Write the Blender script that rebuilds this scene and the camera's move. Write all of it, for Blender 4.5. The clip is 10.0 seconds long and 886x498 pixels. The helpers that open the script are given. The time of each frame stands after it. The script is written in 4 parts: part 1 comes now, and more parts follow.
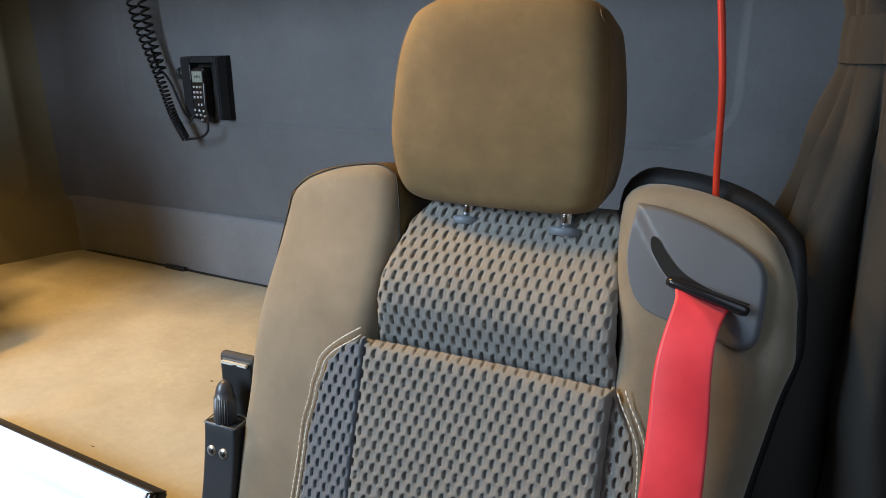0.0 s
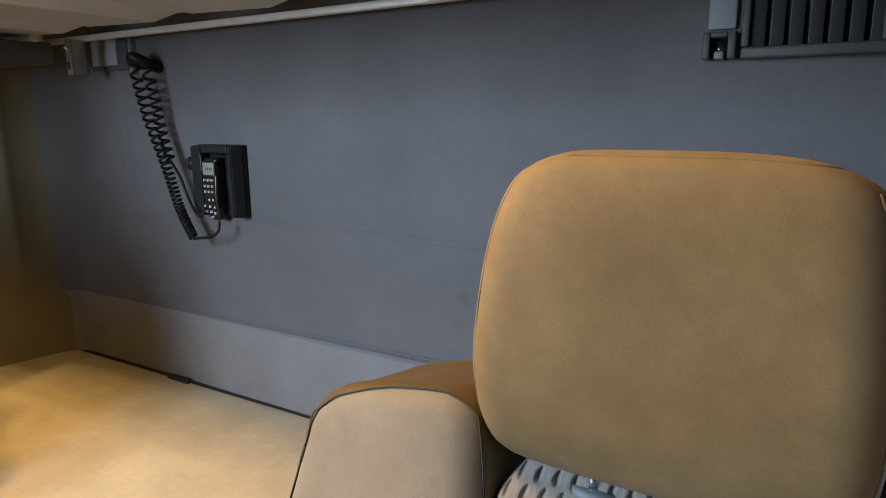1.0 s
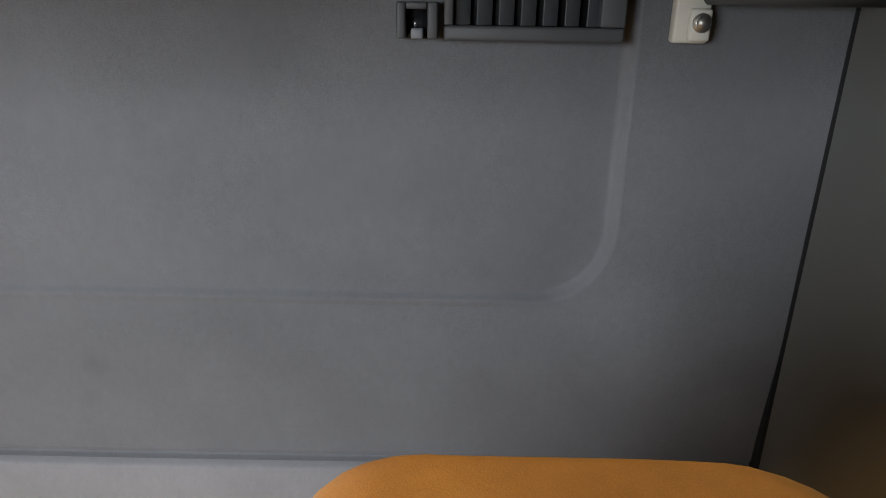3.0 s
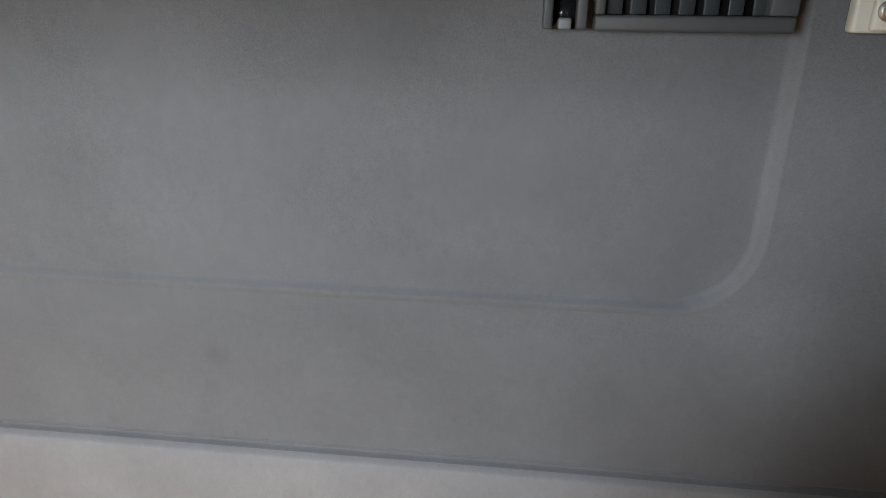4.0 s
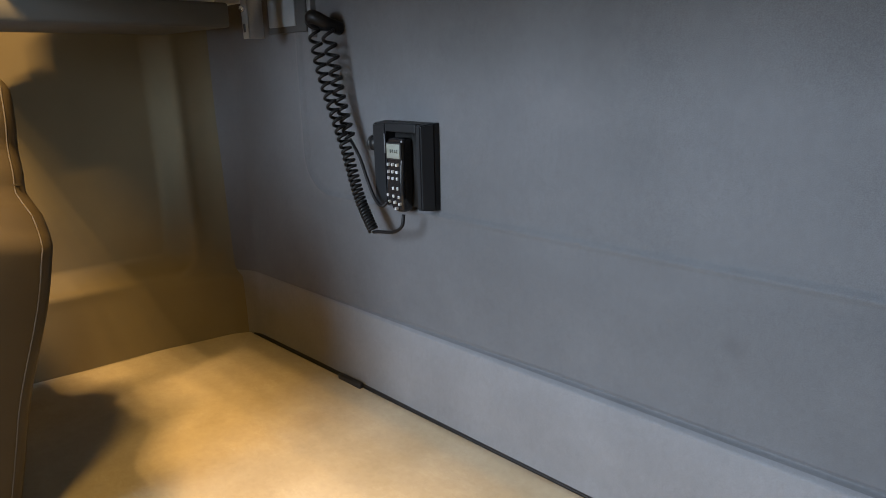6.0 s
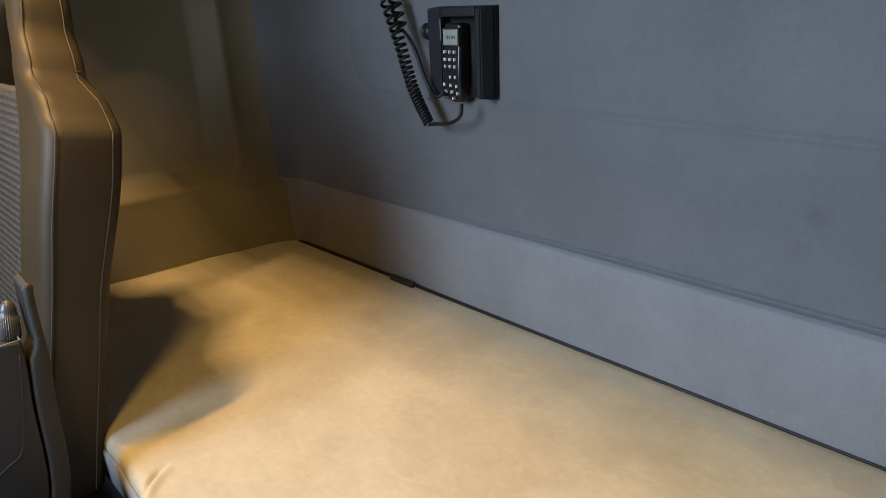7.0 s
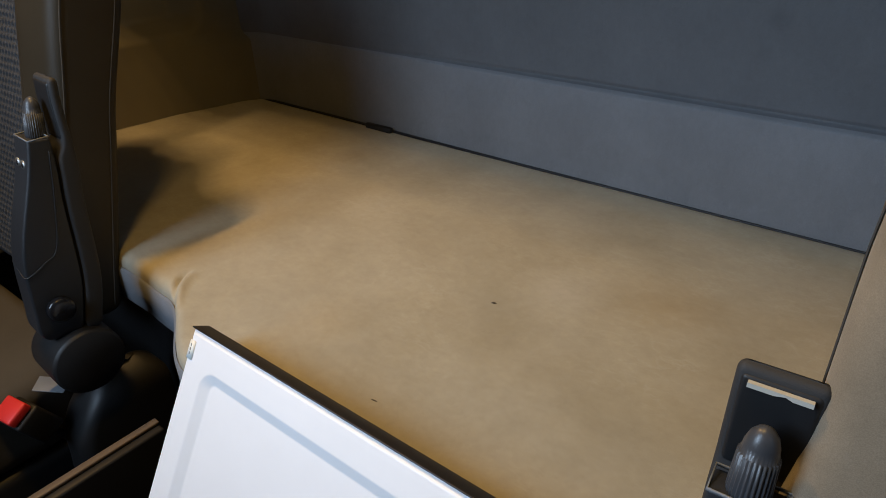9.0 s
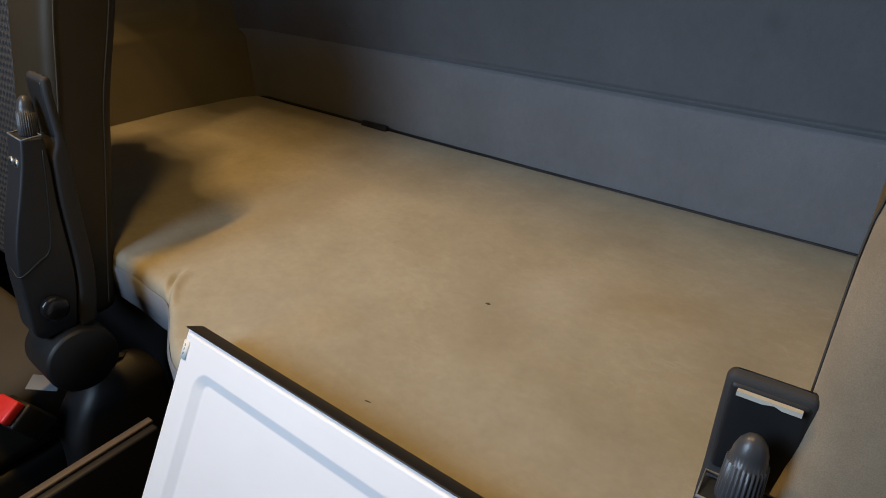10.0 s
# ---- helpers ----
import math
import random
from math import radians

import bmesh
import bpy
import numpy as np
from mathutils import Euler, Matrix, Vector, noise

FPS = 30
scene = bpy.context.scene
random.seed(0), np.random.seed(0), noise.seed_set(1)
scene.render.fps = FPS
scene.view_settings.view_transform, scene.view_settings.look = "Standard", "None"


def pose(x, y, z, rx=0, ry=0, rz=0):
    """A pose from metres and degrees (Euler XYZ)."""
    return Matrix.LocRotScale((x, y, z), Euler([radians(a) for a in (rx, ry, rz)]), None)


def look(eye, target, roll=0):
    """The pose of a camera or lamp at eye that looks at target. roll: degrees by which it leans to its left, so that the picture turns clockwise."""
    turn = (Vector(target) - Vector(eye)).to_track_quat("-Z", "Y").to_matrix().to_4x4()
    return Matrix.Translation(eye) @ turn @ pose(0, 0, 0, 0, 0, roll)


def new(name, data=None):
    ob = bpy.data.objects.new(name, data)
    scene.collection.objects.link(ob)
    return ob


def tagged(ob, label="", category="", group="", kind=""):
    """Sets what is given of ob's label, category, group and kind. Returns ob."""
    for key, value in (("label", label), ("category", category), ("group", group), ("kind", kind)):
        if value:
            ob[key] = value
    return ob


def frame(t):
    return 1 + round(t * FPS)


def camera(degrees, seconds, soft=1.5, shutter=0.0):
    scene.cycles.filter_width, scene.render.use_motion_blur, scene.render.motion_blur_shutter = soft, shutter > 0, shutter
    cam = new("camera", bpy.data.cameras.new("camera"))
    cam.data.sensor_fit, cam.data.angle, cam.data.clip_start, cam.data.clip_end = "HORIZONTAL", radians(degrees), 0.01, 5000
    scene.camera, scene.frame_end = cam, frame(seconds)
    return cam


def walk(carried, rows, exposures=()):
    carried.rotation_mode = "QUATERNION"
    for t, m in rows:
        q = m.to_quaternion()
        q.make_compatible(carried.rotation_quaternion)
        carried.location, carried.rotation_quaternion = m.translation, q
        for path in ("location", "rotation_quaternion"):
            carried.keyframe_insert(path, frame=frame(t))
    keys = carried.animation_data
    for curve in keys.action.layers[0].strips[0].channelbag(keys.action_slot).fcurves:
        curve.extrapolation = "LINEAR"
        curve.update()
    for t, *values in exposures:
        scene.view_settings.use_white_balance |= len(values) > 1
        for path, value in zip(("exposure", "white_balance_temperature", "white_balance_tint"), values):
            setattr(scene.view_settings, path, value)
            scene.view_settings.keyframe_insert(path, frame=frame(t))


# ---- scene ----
cam = camera(68.5, 10.0, soft=0.8)
PATH = [
    (0, (1.934, -1.158, 1.155), (1.004, 0.52, 0.592), -0.7),
    (0.2, (1.933, -1.144, 1.176), (0.985, 0.546, 0.682), -0.5),
    (0.5, (1.901, -1.079, 1.199), (0.875, 0.571, 0.728), -0.9),
    (0.8, (1.824, -0.981, 1.222), (0.761, 0.657, 0.787), -0.7),
    (1, (1.758, -0.952, 1.229), (0.756, 0.728, 0.816), -0.7),
    (1.2, (1.706, -0.925, 1.218), (0.760, 0.794, 0.821), -0.7),
    (1.5, (1.645, -0.914, 1.231), (0.791, 0.844, 0.799), -0.7),
    (1.7, (1.635, -0.897, 1.253), (0.812, 0.858, 0.766), -0.9),
    (2, (1.648, -0.821, 1.279), (1.021, 1.006, 0.796), -0.2),
    (2.5, (1.663, -0.702, 1.291), (1.477, 1.201, 0.706), 1.3),
    (2.7, (1.657, -0.692, 1.308), (1.652, 1.202, 0.658), 1.0),
    (3.8, (1.616, -0.65, 1.323), (1.515, 1.215, 0.607), 0.5),
    (4, (1.58, -0.652, 1.317), (1.375, 1.194, 0.600), 0.5),
    (4.5, (1.565, -0.686, 1.298), (0.997, 1.105, 0.62), -0.0),
    (5, (1.545, -0.734, 1.275), (0.671, 0.979, 0.724), 0.0),
    (5.5, (1.5, -0.792, 1.271), (0.378, 0.773, 0.732), -1.2),
    (5.7, (1.499, -0.786, 1.264), (0.241, 0.684, 0.76), -1.6),
    (6.8, (1.466, -0.828, 1.225), (0.065, 0.427, 0.546), -2.6),
    (7, (1.448, -0.859, 1.19), (0.118, 0.442, 0.456), -2.7),
    (7.5, (1.435, -0.915, 1.15), (0.207, 0.412, 0.295), -2.2),
    (8, (1.439, -0.976, 1.101), (0.289, 0.351, 0.143), -1.9),
    (8.5, (1.448, -1.029, 1.087), (0.35, 0.328, 0.109), -1.5),
    (9, (1.45, -1.032, 1.089), (0.358, 0.324, 0.105), -1.4),
    (9.5, (1.451, -1.026, 1.095), (0.365, 0.329, 0.103), -1.3),
    (10, (1.45, -1.029, 1.096), (0.373, 0.329, 0.099), -0.9),
]
walk(cam, [(t, look(eye, target, roll)) for t, eye, target, roll in PATH],
     [(0.0, 0.22, 6350, 9), (0.5, 0.28, 6400, 9), (1.0, 0.36, 6550, 12), (1.5, 0.38, 6650, 14), (2.0, 0.30, 7100, 16), (2.7, 0.52, 7650, 16), (4.0, 0.96, 7850, 14), (4.5, 0.67, 7650, 13),
      (5.0, 0.74, 7300, 13), (5.7, 0.72, 6800, 12), (6.8, 0.44, 6250, 10), (7.5, 0.0, 6100, 9), (8.0, -0.48, 6000, 9), (8.5, -0.74, 6000, 9), (10.0, -0.80, 6000, 9)])


# ---- light ----
world = bpy.data.worlds.new("world")
scene.world = world
world.use_nodes = True
wn = world.node_tree.nodes
sky = wn.new("ShaderNodeTexSky")
sky.sky_type = 'NISHITA'
sky.sun_disc = False
sky.sun_elevation = radians(35)
sky.sun_rotation = radians(180)
wn["Background"].inputs["Strength"].default_value = 0.05
world.node_tree.links.new(sky.outputs["Color"], wn["Background"].inputs["Color"])


def area(name, m, sx, sy, power, colour):
    d = bpy.data.lights.new(name, 'AREA')
    d.shape, d.size, d.size_y, d.energy, d.color = 'RECTANGLE', sx, sy, power, colour
    ob = new(name, d)
    ob.matrix_world = m
    return ob


# daylight that falls in through the windscreen, and the warm reading lamps in the roof
day = area("windscreen_daylight", look((0.66, -1.76, 1.48), (1.34, -0.15, 0.80)), 0.6, 0.74, 12.3, (0.65, 0.815, 1.0))
# cone narrowed to keep light off the left wall and corner
day.data.spread = radians(106)
door = area("door_window_daylight", look((2.155, -1.00, 1.22), (1.88, -0.66, 0.80)), 0.44, 0.50, 0.24, (0.65, 0.815, 1.0))
door.data.spread = radians(100)
# the reading lamp over the passenger is a row of four small diodes
for k in range(4):
    area("roof_lamp", look((0.405 - 0.008 * k, -0.80 + 0.042 * k, 1.97), (0.62, -0.48 + 0.03 * k, 0.6)), 0.022, 0.020, 4.6, (1.0, 0.58, 0.205))
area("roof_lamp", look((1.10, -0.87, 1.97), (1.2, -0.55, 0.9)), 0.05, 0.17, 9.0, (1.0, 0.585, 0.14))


# ---- materials ----
def nodes_of(name):
    m = bpy.data.materials.new(name)
    m.use_nodes = True
    t = m.node_tree
    return m, t, t.nodes["Principled BSDF"]


def add_bump(t, b, height, strength, dist):
    n = t.nodes.new("ShaderNodeBump")
    n.inputs["Strength"].default_value = strength
    n.inputs["Distance"].default_value = dist
    t.links.new(height, n.inputs["Height"])
    t.links.new(n.outputs["Normal"], b.inputs["Normal"])


def noise_node(t, coord, scale, detail=3.0, rough=0.55, stretch=None):
    n = t.nodes.new("ShaderNodeTexNoise")
    n.inputs["Scale"].default_value = scale
    n.inputs["Detail"].default_value = detail
    n.inputs["Roughness"].default_value = rough
    src = coord
    if stretch:
        mp = t.nodes.new("ShaderNodeMapping")
        mp.inputs["Scale"].default_value = stretch
        t.links.new(coord, mp.inputs["Vector"])
        src = mp.outputs["Vector"]
    t.links.new(src, n.inputs["Vector"])
    return n.outputs["Fac"]


def ramp_node(t, fac, stops):
    r = t.nodes.new("ShaderNodeValToRGB")
    el = r.color_ramp.elements
    while len(el) < len(stops):
        el.new(0.5)
    for e, (p, c) in zip(el, stops):
        e.position, e.color = p, (*c, 1)
    t.links.new(fac, r.inputs["Fac"])
    return r.outputs["Color"]


def mix_node(t, fac, a, b, blend='MIX'):
    n = t.nodes.new("ShaderNodeMix")
    n.data_type, n.blend_type = 'RGBA', blend
    if isinstance(fac, float):
        n.inputs[0].default_value = fac
    else:
        t.links.new(fac, n.inputs[0])
    for v, i in ((a, 6), (b, 7)):
        if isinstance(v, tuple):
            n.inputs[i].default_value = (*v, 1)
        else:
            t.links.new(v, n.inputs[i])
    return n.outputs[2]


def times(c, k):
    return tuple(v * k for v in c)


def cloth(name, c, grain=700.0, bump=0.35, spread=0.18, rough=0.9, blotch=5.0, sheen=0.0, stains=(), stretch=None, weave=0.0, fleck=0.15):
    """A textile: fine grain, broad wear, and stains given as (place, radius, colour, strength)."""
    m, t, b = nodes_of(name)
    co = t.nodes.new("ShaderNodeTexCoord").outputs["Object"]
    fine = noise_node(t, co, grain, 2.0, 0.6, stretch)
    broad = noise_node(t, co, blotch, 5.0, 0.6)
    col = ramp_node(t, broad, [(0.3, times(c, 1 - spread)), (0.7, times(c, 1 + spread))])
    speck = ramp_node(t, fine, [(0.32, (0.97 - fleck,) * 3), (0.68, (0.97 + fleck,) * 3)])
    col = mix_node(t, 0.8, col, speck, 'MULTIPLY')
    for place, radius, sc, strength in stains:
        d = t.nodes.new("ShaderNodeVectorMath")
        d.operation = 'DISTANCE'
        t.links.new(co, d.inputs[0])
        d.inputs[1].default_value = place
        ragged = t.nodes.new("ShaderNodeMath")
        ragged.operation = 'MULTIPLY_ADD'
        t.links.new(noise_node(t, co, 9.0 / max(radius, 0.02) * 0.06, 5.0, 0.65), ragged.inputs[0])
        ragged.inputs[1].default_value = radius * 1.3
        t.links.new(d.outputs["Value"], ragged.inputs[2])
        mr = t.nodes.new("ShaderNodeMapRange")
        mr.inputs["From Min"].default_value = radius * 0.6
        mr.inputs["From Max"].default_value = radius * 1.7
        mr.inputs["To Min"].default_value = strength
        mr.inputs["To Max"].default_value = 0.0
        t.links.new(ragged.outputs[0], mr.inputs["Value"])
        col = mix_node(t, mr.outputs["Result"], col, sc)
    t.links.new(col, b.inputs["Base Color"])
    b.inputs["Roughness"].default_value = rough
    b.inputs["Specular IOR Level"].default_value = 0.25
    b.inputs["Sheen Weight"].default_value = sheen
    if weave:
        w = t.nodes.new("ShaderNodeTexWave")
        w.inputs["Scale"].default_value = weave
        w.inputs["Distortion"].default_value = 1.5
        t.links.new(co, w.inputs["Vector"])
        fine = mix_node(t, 0.5, fine, w.outputs["Fac"])
    add_bump(t, b, fine, bump, 0.001)
    return m


def plastic(name, c, rough=0.5, grain=900.0, bump=0.12, spec=0.5, spread=0.1, metal=0.0):
    m, t, b = nodes_of(name)
    co = t.nodes.new("ShaderNodeTexCoord").outputs["Object"]
    fine = noise_node(t, co, grain, 2.0)
    broad = noise_node(t, co, 9.0, 5.0, 0.65)
    t.links.new(ramp_node(t, broad, [(0.3, times(c, 1 - spread)), (0.72, times(c, 1 + spread))]), b.inputs["Base Color"])
    rr = t.nodes.new("ShaderNodeMapRange")
    rr.inputs["To Min"].default_value = max(rough - 0.1, 0.05)
    rr.inputs["To Max"].default_value = min(rough + 0.12, 1.0)
    t.links.new(broad, rr.inputs["Value"])
    t.links.new(rr.outputs["Result"], b.inputs["Roughness"])
    b.inputs["Specular IOR Level"].default_value = spec
    b.inputs["Metallic"].default_value = metal
    add_bump(t, b, fine, bump, 0.0006)
    return m


WALL_C = (0.124, 0.126, 0.133)
M_WALL = cloth("wall_felt", WALL_C, 900.0, 0.25, 0.07, 0.95, 3.5, 0.15, fleck=0.17,
               stains=(((1.229, 0, 0.912), 0.022, (0.075, 0.075, 0.078), 0.40), ((1.22, 0, 0.86), 0.016, (0.075, 0.075, 0.078), 0.30),
                       ((0.98, 0, 1.20), 0.05, (0.15, 0.15, 0.155), 0.25), ((1.05, 0, 1.26), 0.03, (0.15, 0.15, 0.155), 0.25)))
# wall felt lightened: the light on the upturned strip is put into its colour
M_STRIP_LIT = cloth("wall_strip_felt_lit", times(WALL_C, 1.55), 900.0, 0.25, 0.08, 0.95, 3.5, 0.15, fleck=0.17)
M_SIDE = cloth("side_panel_felt", (0.160, 0.142, 0.094), 900.0, 0.3, 0.1, 0.9, 4.0, 0.1)
M_PANEL = cloth("dark_side_panel", (0.085, 0.088, 0.085), 900.0, 0.3, 0.1, 0.9, 4.0, 0.1)
M_TRIM = plastic("cab_trim", (0.055, 0.055, 0.055), 0.6)
M_HEAD = cloth("headliner", (0.22, 0.22, 0.22), 800.0, 0.3, 0.06)
M_FLOOR = plastic("rubber_floor", (0.03, 0.03, 0.03), 0.75, 300.0, 0.4)
M_BUNK = cloth("bunk_velour", (0.375, 0.345, 0.268), 1500.0, 0.16, 0.10, 0.90, 7.0, 0.1, fleck=0.09,
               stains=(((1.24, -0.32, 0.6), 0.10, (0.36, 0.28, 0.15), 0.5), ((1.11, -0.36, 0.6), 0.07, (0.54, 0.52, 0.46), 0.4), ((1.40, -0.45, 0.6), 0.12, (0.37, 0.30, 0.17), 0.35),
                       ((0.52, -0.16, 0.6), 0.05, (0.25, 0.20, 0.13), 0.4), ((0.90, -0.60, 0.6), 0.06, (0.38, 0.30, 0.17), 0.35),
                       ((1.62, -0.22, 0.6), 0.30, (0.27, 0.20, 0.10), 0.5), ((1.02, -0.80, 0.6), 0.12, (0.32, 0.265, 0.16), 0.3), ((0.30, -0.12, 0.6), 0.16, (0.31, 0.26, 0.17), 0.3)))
def wear(m, strokes, stretch, depth, clouds, cloud_c, scuff_c, scuffs, scratches=0.0):
    """Faint strokes in the nap, cloudy wear and pale scuffs laid over the base colour."""
    t = m.node_tree
    b = t.nodes["Principled BSDF"]
    co = t.nodes.new("ShaderNodeTexCoord").outputs["Object"]
    col = b.inputs["Base Color"].links[0].from_socket
    n1 = noise_node(t, co, strokes, 6.0, 0.7, stretch)
    col = mix_node(t, depth, col, ramp_node(t, n1, [(0.35, (0.78, 0.77, 0.75)), (0.65, (1.14, 1.14, 1.14))]), 'MULTIPLY')
    n2 = noise_node(t, co, clouds, 5.0, 0.62)
    col = mix_node(t, 0.7, col, ramp_node(t, n2, [(0.36, cloud_c), (0.64, (1.09, 1.09, 1.10))]), 'MULTIPLY')
    n3 = noise_node(t, co, 26.0, 9.0, 0.8)
    col = mix_node(t, ramp_node(t, n3, [(0.60, (0, 0, 0)), (0.72, (scuffs, scuffs, scuffs))]), col, scuff_c)
    if scratches:
        # pale hairline rubs that run aslant through the nap
        mp = t.nodes.new("ShaderNodeMapping")
        mp.inputs["Rotation"].default_value = (0, 0, radians(32))
        mp.inputs["Scale"].default_value = (1.0, 2.6, 1.0)
        t.links.new(co, mp.inputs["Vector"])
        for scale, width in ((5.0, 0.010), (13.0, 0.014)):
            n = noise_node(t, mp.outputs["Vector"], scale, 5.0, 0.6)
            off = t.nodes.new("ShaderNodeMath")
            off.operation = 'SUBTRACT'
            off.inputs[1].default_value = 0.52
            t.links.new(n, off.inputs[0])
            dist = t.nodes.new("ShaderNodeMath")
            dist.operation = 'ABSOLUTE'
            t.links.new(off.outputs[0], dist.inputs[0])
            mr = t.nodes.new("ShaderNodeMapRange")
            mr.inputs["From Max"].default_value = width
            mr.inputs["To Min"].default_value, mr.inputs["To Max"].default_value = scratches, 0.0
            t.links.new(dist.outputs[0], mr.inputs["Value"])
            patch = t.nodes.new("ShaderNodeMath")
            patch.operation = 'MULTIPLY'
            t.links.new(mr.outputs["Result"], patch.inputs[0])
            t.links.new(ramp_node(t, noise_node(t, co, 7.0, 3.0), [(0.45, (0, 0, 0)), (0.62, (1, 1, 1))]), patch.inputs[1])
            col = mix_node(t, patch.outputs[0], col, scuff_c)
    t.links.new(col, b.inputs["Base Color"])


M_BUNK_SIDE = cloth("bunk_side_cloth", (0.20, 0.21, 0.23), 700.0, 0.3, 0.1)
M_BLACK = plastic("black_plastic", (0.012, 0.012, 0.013), 0.5)
M_BLACKGLOSS = plastic("glossy_black_plastic", (0.014, 0.014, 0.016), 0.2, 900.0, 0.03)
M_ARM = plastic("armrest_plastic", (0.017, 0.019, 0.023), 0.5, 1400.0, 0.25)
M_ARMPAD = plastic("armrest_pad", (0.026, 0.026, 0.027), 0.7, 1100.0, 0.5)
M_SEAT = cloth("seat_cloth", (0.208, 0.173, 0.124), 1300.0, 0.2, 0.10, 0.8, 7.0, 0.25,
               stains=(((-0.165, -0.05, -0.17), 0.014, (0.27, 0.26, 0.25), 0.5), ((-0.20, -0.05, -0.24), 0.016, (0.26, 0.25, 0.24), 0.35)))
M_CAP = cloth("cap_leather", (0.105, 0.070, 0.026), 900.0, 0.25, 0.12, 0.36, 9.0, 0.0)
CAP_Y = -0.027
# grey-brown cloth with the roof lamp's orange put into the base colour
M_HEADREST_WARM = cloth("headrest_cloth_lamplit", (0.197, 0.128, 0.056), 1500.0, 0.15, 0.16, 0.75, 9.0, 0.05)
M_KNIT = cloth("dimpled_knit", (0.235, 0.222, 0.200), 2600.0, 0.5, 0.08, 0.75, 8.0, 0.2)
M_KNITB = cloth("blue_grey_knit", (0.13, 0.145, 0.165), 2600.0, 0.5, 0.08, 0.8, 8.0, 0.2)
M_PIPE = cloth("piping", (0.05, 0.047, 0.043), 2000.0, 0.3)
M_THREAD = cloth("pale_thread", (0.78, 0.76, 0.70), 3000.0, 0.3)
M_CHROME = plastic("chrome", (0.75, 0.75, 0.77), 0.12, 400.0, 0.0, 0.5, 0.02, 1.0)
M_STEEL = plastic("zinc_steel", (0.42, 0.42, 0.40), 0.42, 500.0, 0.1, 0.5, 0.1, 0.9)
M_ALU = plastic("pale_aluminium", (0.66, 0.66, 0.63), 0.45, 300.0, 0.06, 0.5, 0.06, 0.3)
M_SLAT = plastic("painted_slat", (0.85, 0.85, 0.80), 0.55, 400.0, 0.06, 0.4, 0.06)
M_GREY = plastic("grey_plastic", (0.16, 0.175, 0.195), 0.5)
M_BEZEL = plastic("belt_guide_plastic", (0.115, 0.122, 0.135), 0.42, 1500.0, 0.3)
M_VENT = plastic("vent_plastic", (0.055, 0.059, 0.063), 0.55)
M_SLATV = plastic("vent_slat", (0.060, 0.066, 0.072), 0.5)
M_PLATE = plastic("pale_blue_plate", (0.24, 0.27, 0.30), 0.6)
M_IVORY = plastic("ivory_plastic", (0.52, 0.50, 0.44), 0.5)
# near black, so that openings look unlit whatever falls on them
M_VOID = plastic("slot_shade_black", (0.003, 0.003, 0.003), 0.8)
M_WHITE = plastic("white_liner", (0.92, 0.92, 0.94), 0.38, 300.0, 0.03, 0.5, 0.015)
M_LCD = plastic("lcd_glass", (0.24, 0.26, 0.23), 0.2, 200.0, 0.0)
M_KEY = plastic("pale_key", (0.62, 0.63, 0.64), 0.35, 200.0, 0.0)
M_INK = plastic("dark_ink", (0.06, 0.07, 0.06), 0.4)
M_CORD = plastic("black_cord", (0.008, 0.008, 0.009), 0.45, 700.0, 0.05, 0.25)
M_REDHOSE = plastic("red_hose", (0.62, 0.045, 0.02), 0.35, 350.0, 0.15, 0.5, 0.2)
M_SPRING = plastic("pale_spring", (0.50, 0.40, 0.28), 0.4, 400.0, 0.1, 0.5, 0.1, 0.6)
M_RED = plastic("red_button", (0.70, 0.035, 0.03), 0.4)
M_CURTAIN = cloth("curtain_cloth", (0.032, 0.029, 0.025), 1200.0, 0.4, 0.12, 0.85, 6.0, 0.1)
M_CRUMB = plastic("crumb", (0.06, 0.045, 0.03), 0.8)
M_PALECRUMB = plastic("pale_crumb", (0.6, 0.57, 0.5), 0.8)
M_BROWN = plastic("brown_edge", (0.13, 0.10, 0.075), 0.45)


wear(M_BUNK, 75.0, (1.0, 1.2, 1.0), 0.24, 4.2, (0.91, 0.885, 0.81), (0.46, 0.435, 0.36), 0.30, 0.28)
wear(M_WALL, 120.0, (1.0, 1.0, 0.6), 0.22, 4.5, (0.86, 0.86, 0.87), (0.165, 0.17, 0.18), 0.22)
wear(M_STRIP_LIT, 120.0, (1.0, 1.0, 0.6), 0.22, 4.5, (0.86, 0.86, 0.87), (0.22, 0.225, 0.235), 0.22)
wear(M_SEAT, 22.0, (1.0, 1.0, 1.0), 0.35, 7.0, (0.82, 0.81, 0.80), (0.30, 0.28, 0.26), 0.25)
wear(M_HEADREST_WARM, 30.0, (1.0, 1.0, 1.0), 0.4, 9.0, (0.88, 0.86, 0.83), (0.28, 0.22, 0.15), 0.25)


def belt_material():
    m, t, b = nodes_of("red_webbing")
    co = t.nodes.new("ShaderNodeTexCoord").outputs["Object"]
    w = t.nodes.new("ShaderNodeTexWave")
    w.bands_direction = 'Z'
    w.inputs["Scale"].default_value = 260.0
    w.inputs["Distortion"].default_value = 0.6
    t.links.new(co, w.inputs["Vector"])
    broad = noise_node(t, co, 22.0, 4.0)
    t.links.new(ramp_node(t, broad, [(0.3, (0.60, 0.022, 0.035)), (0.7, (0.80, 0.045, 0.06))]), b.inputs["Base Color"])
    b.inputs["Roughness"].default_value = 0.45
    b.inputs["Sheen Weight"].default_value = 0.3
    add_bump(t, b, w.outputs["Fac"], 0.05, 0.0005)
    return m


M_BELT = belt_material()


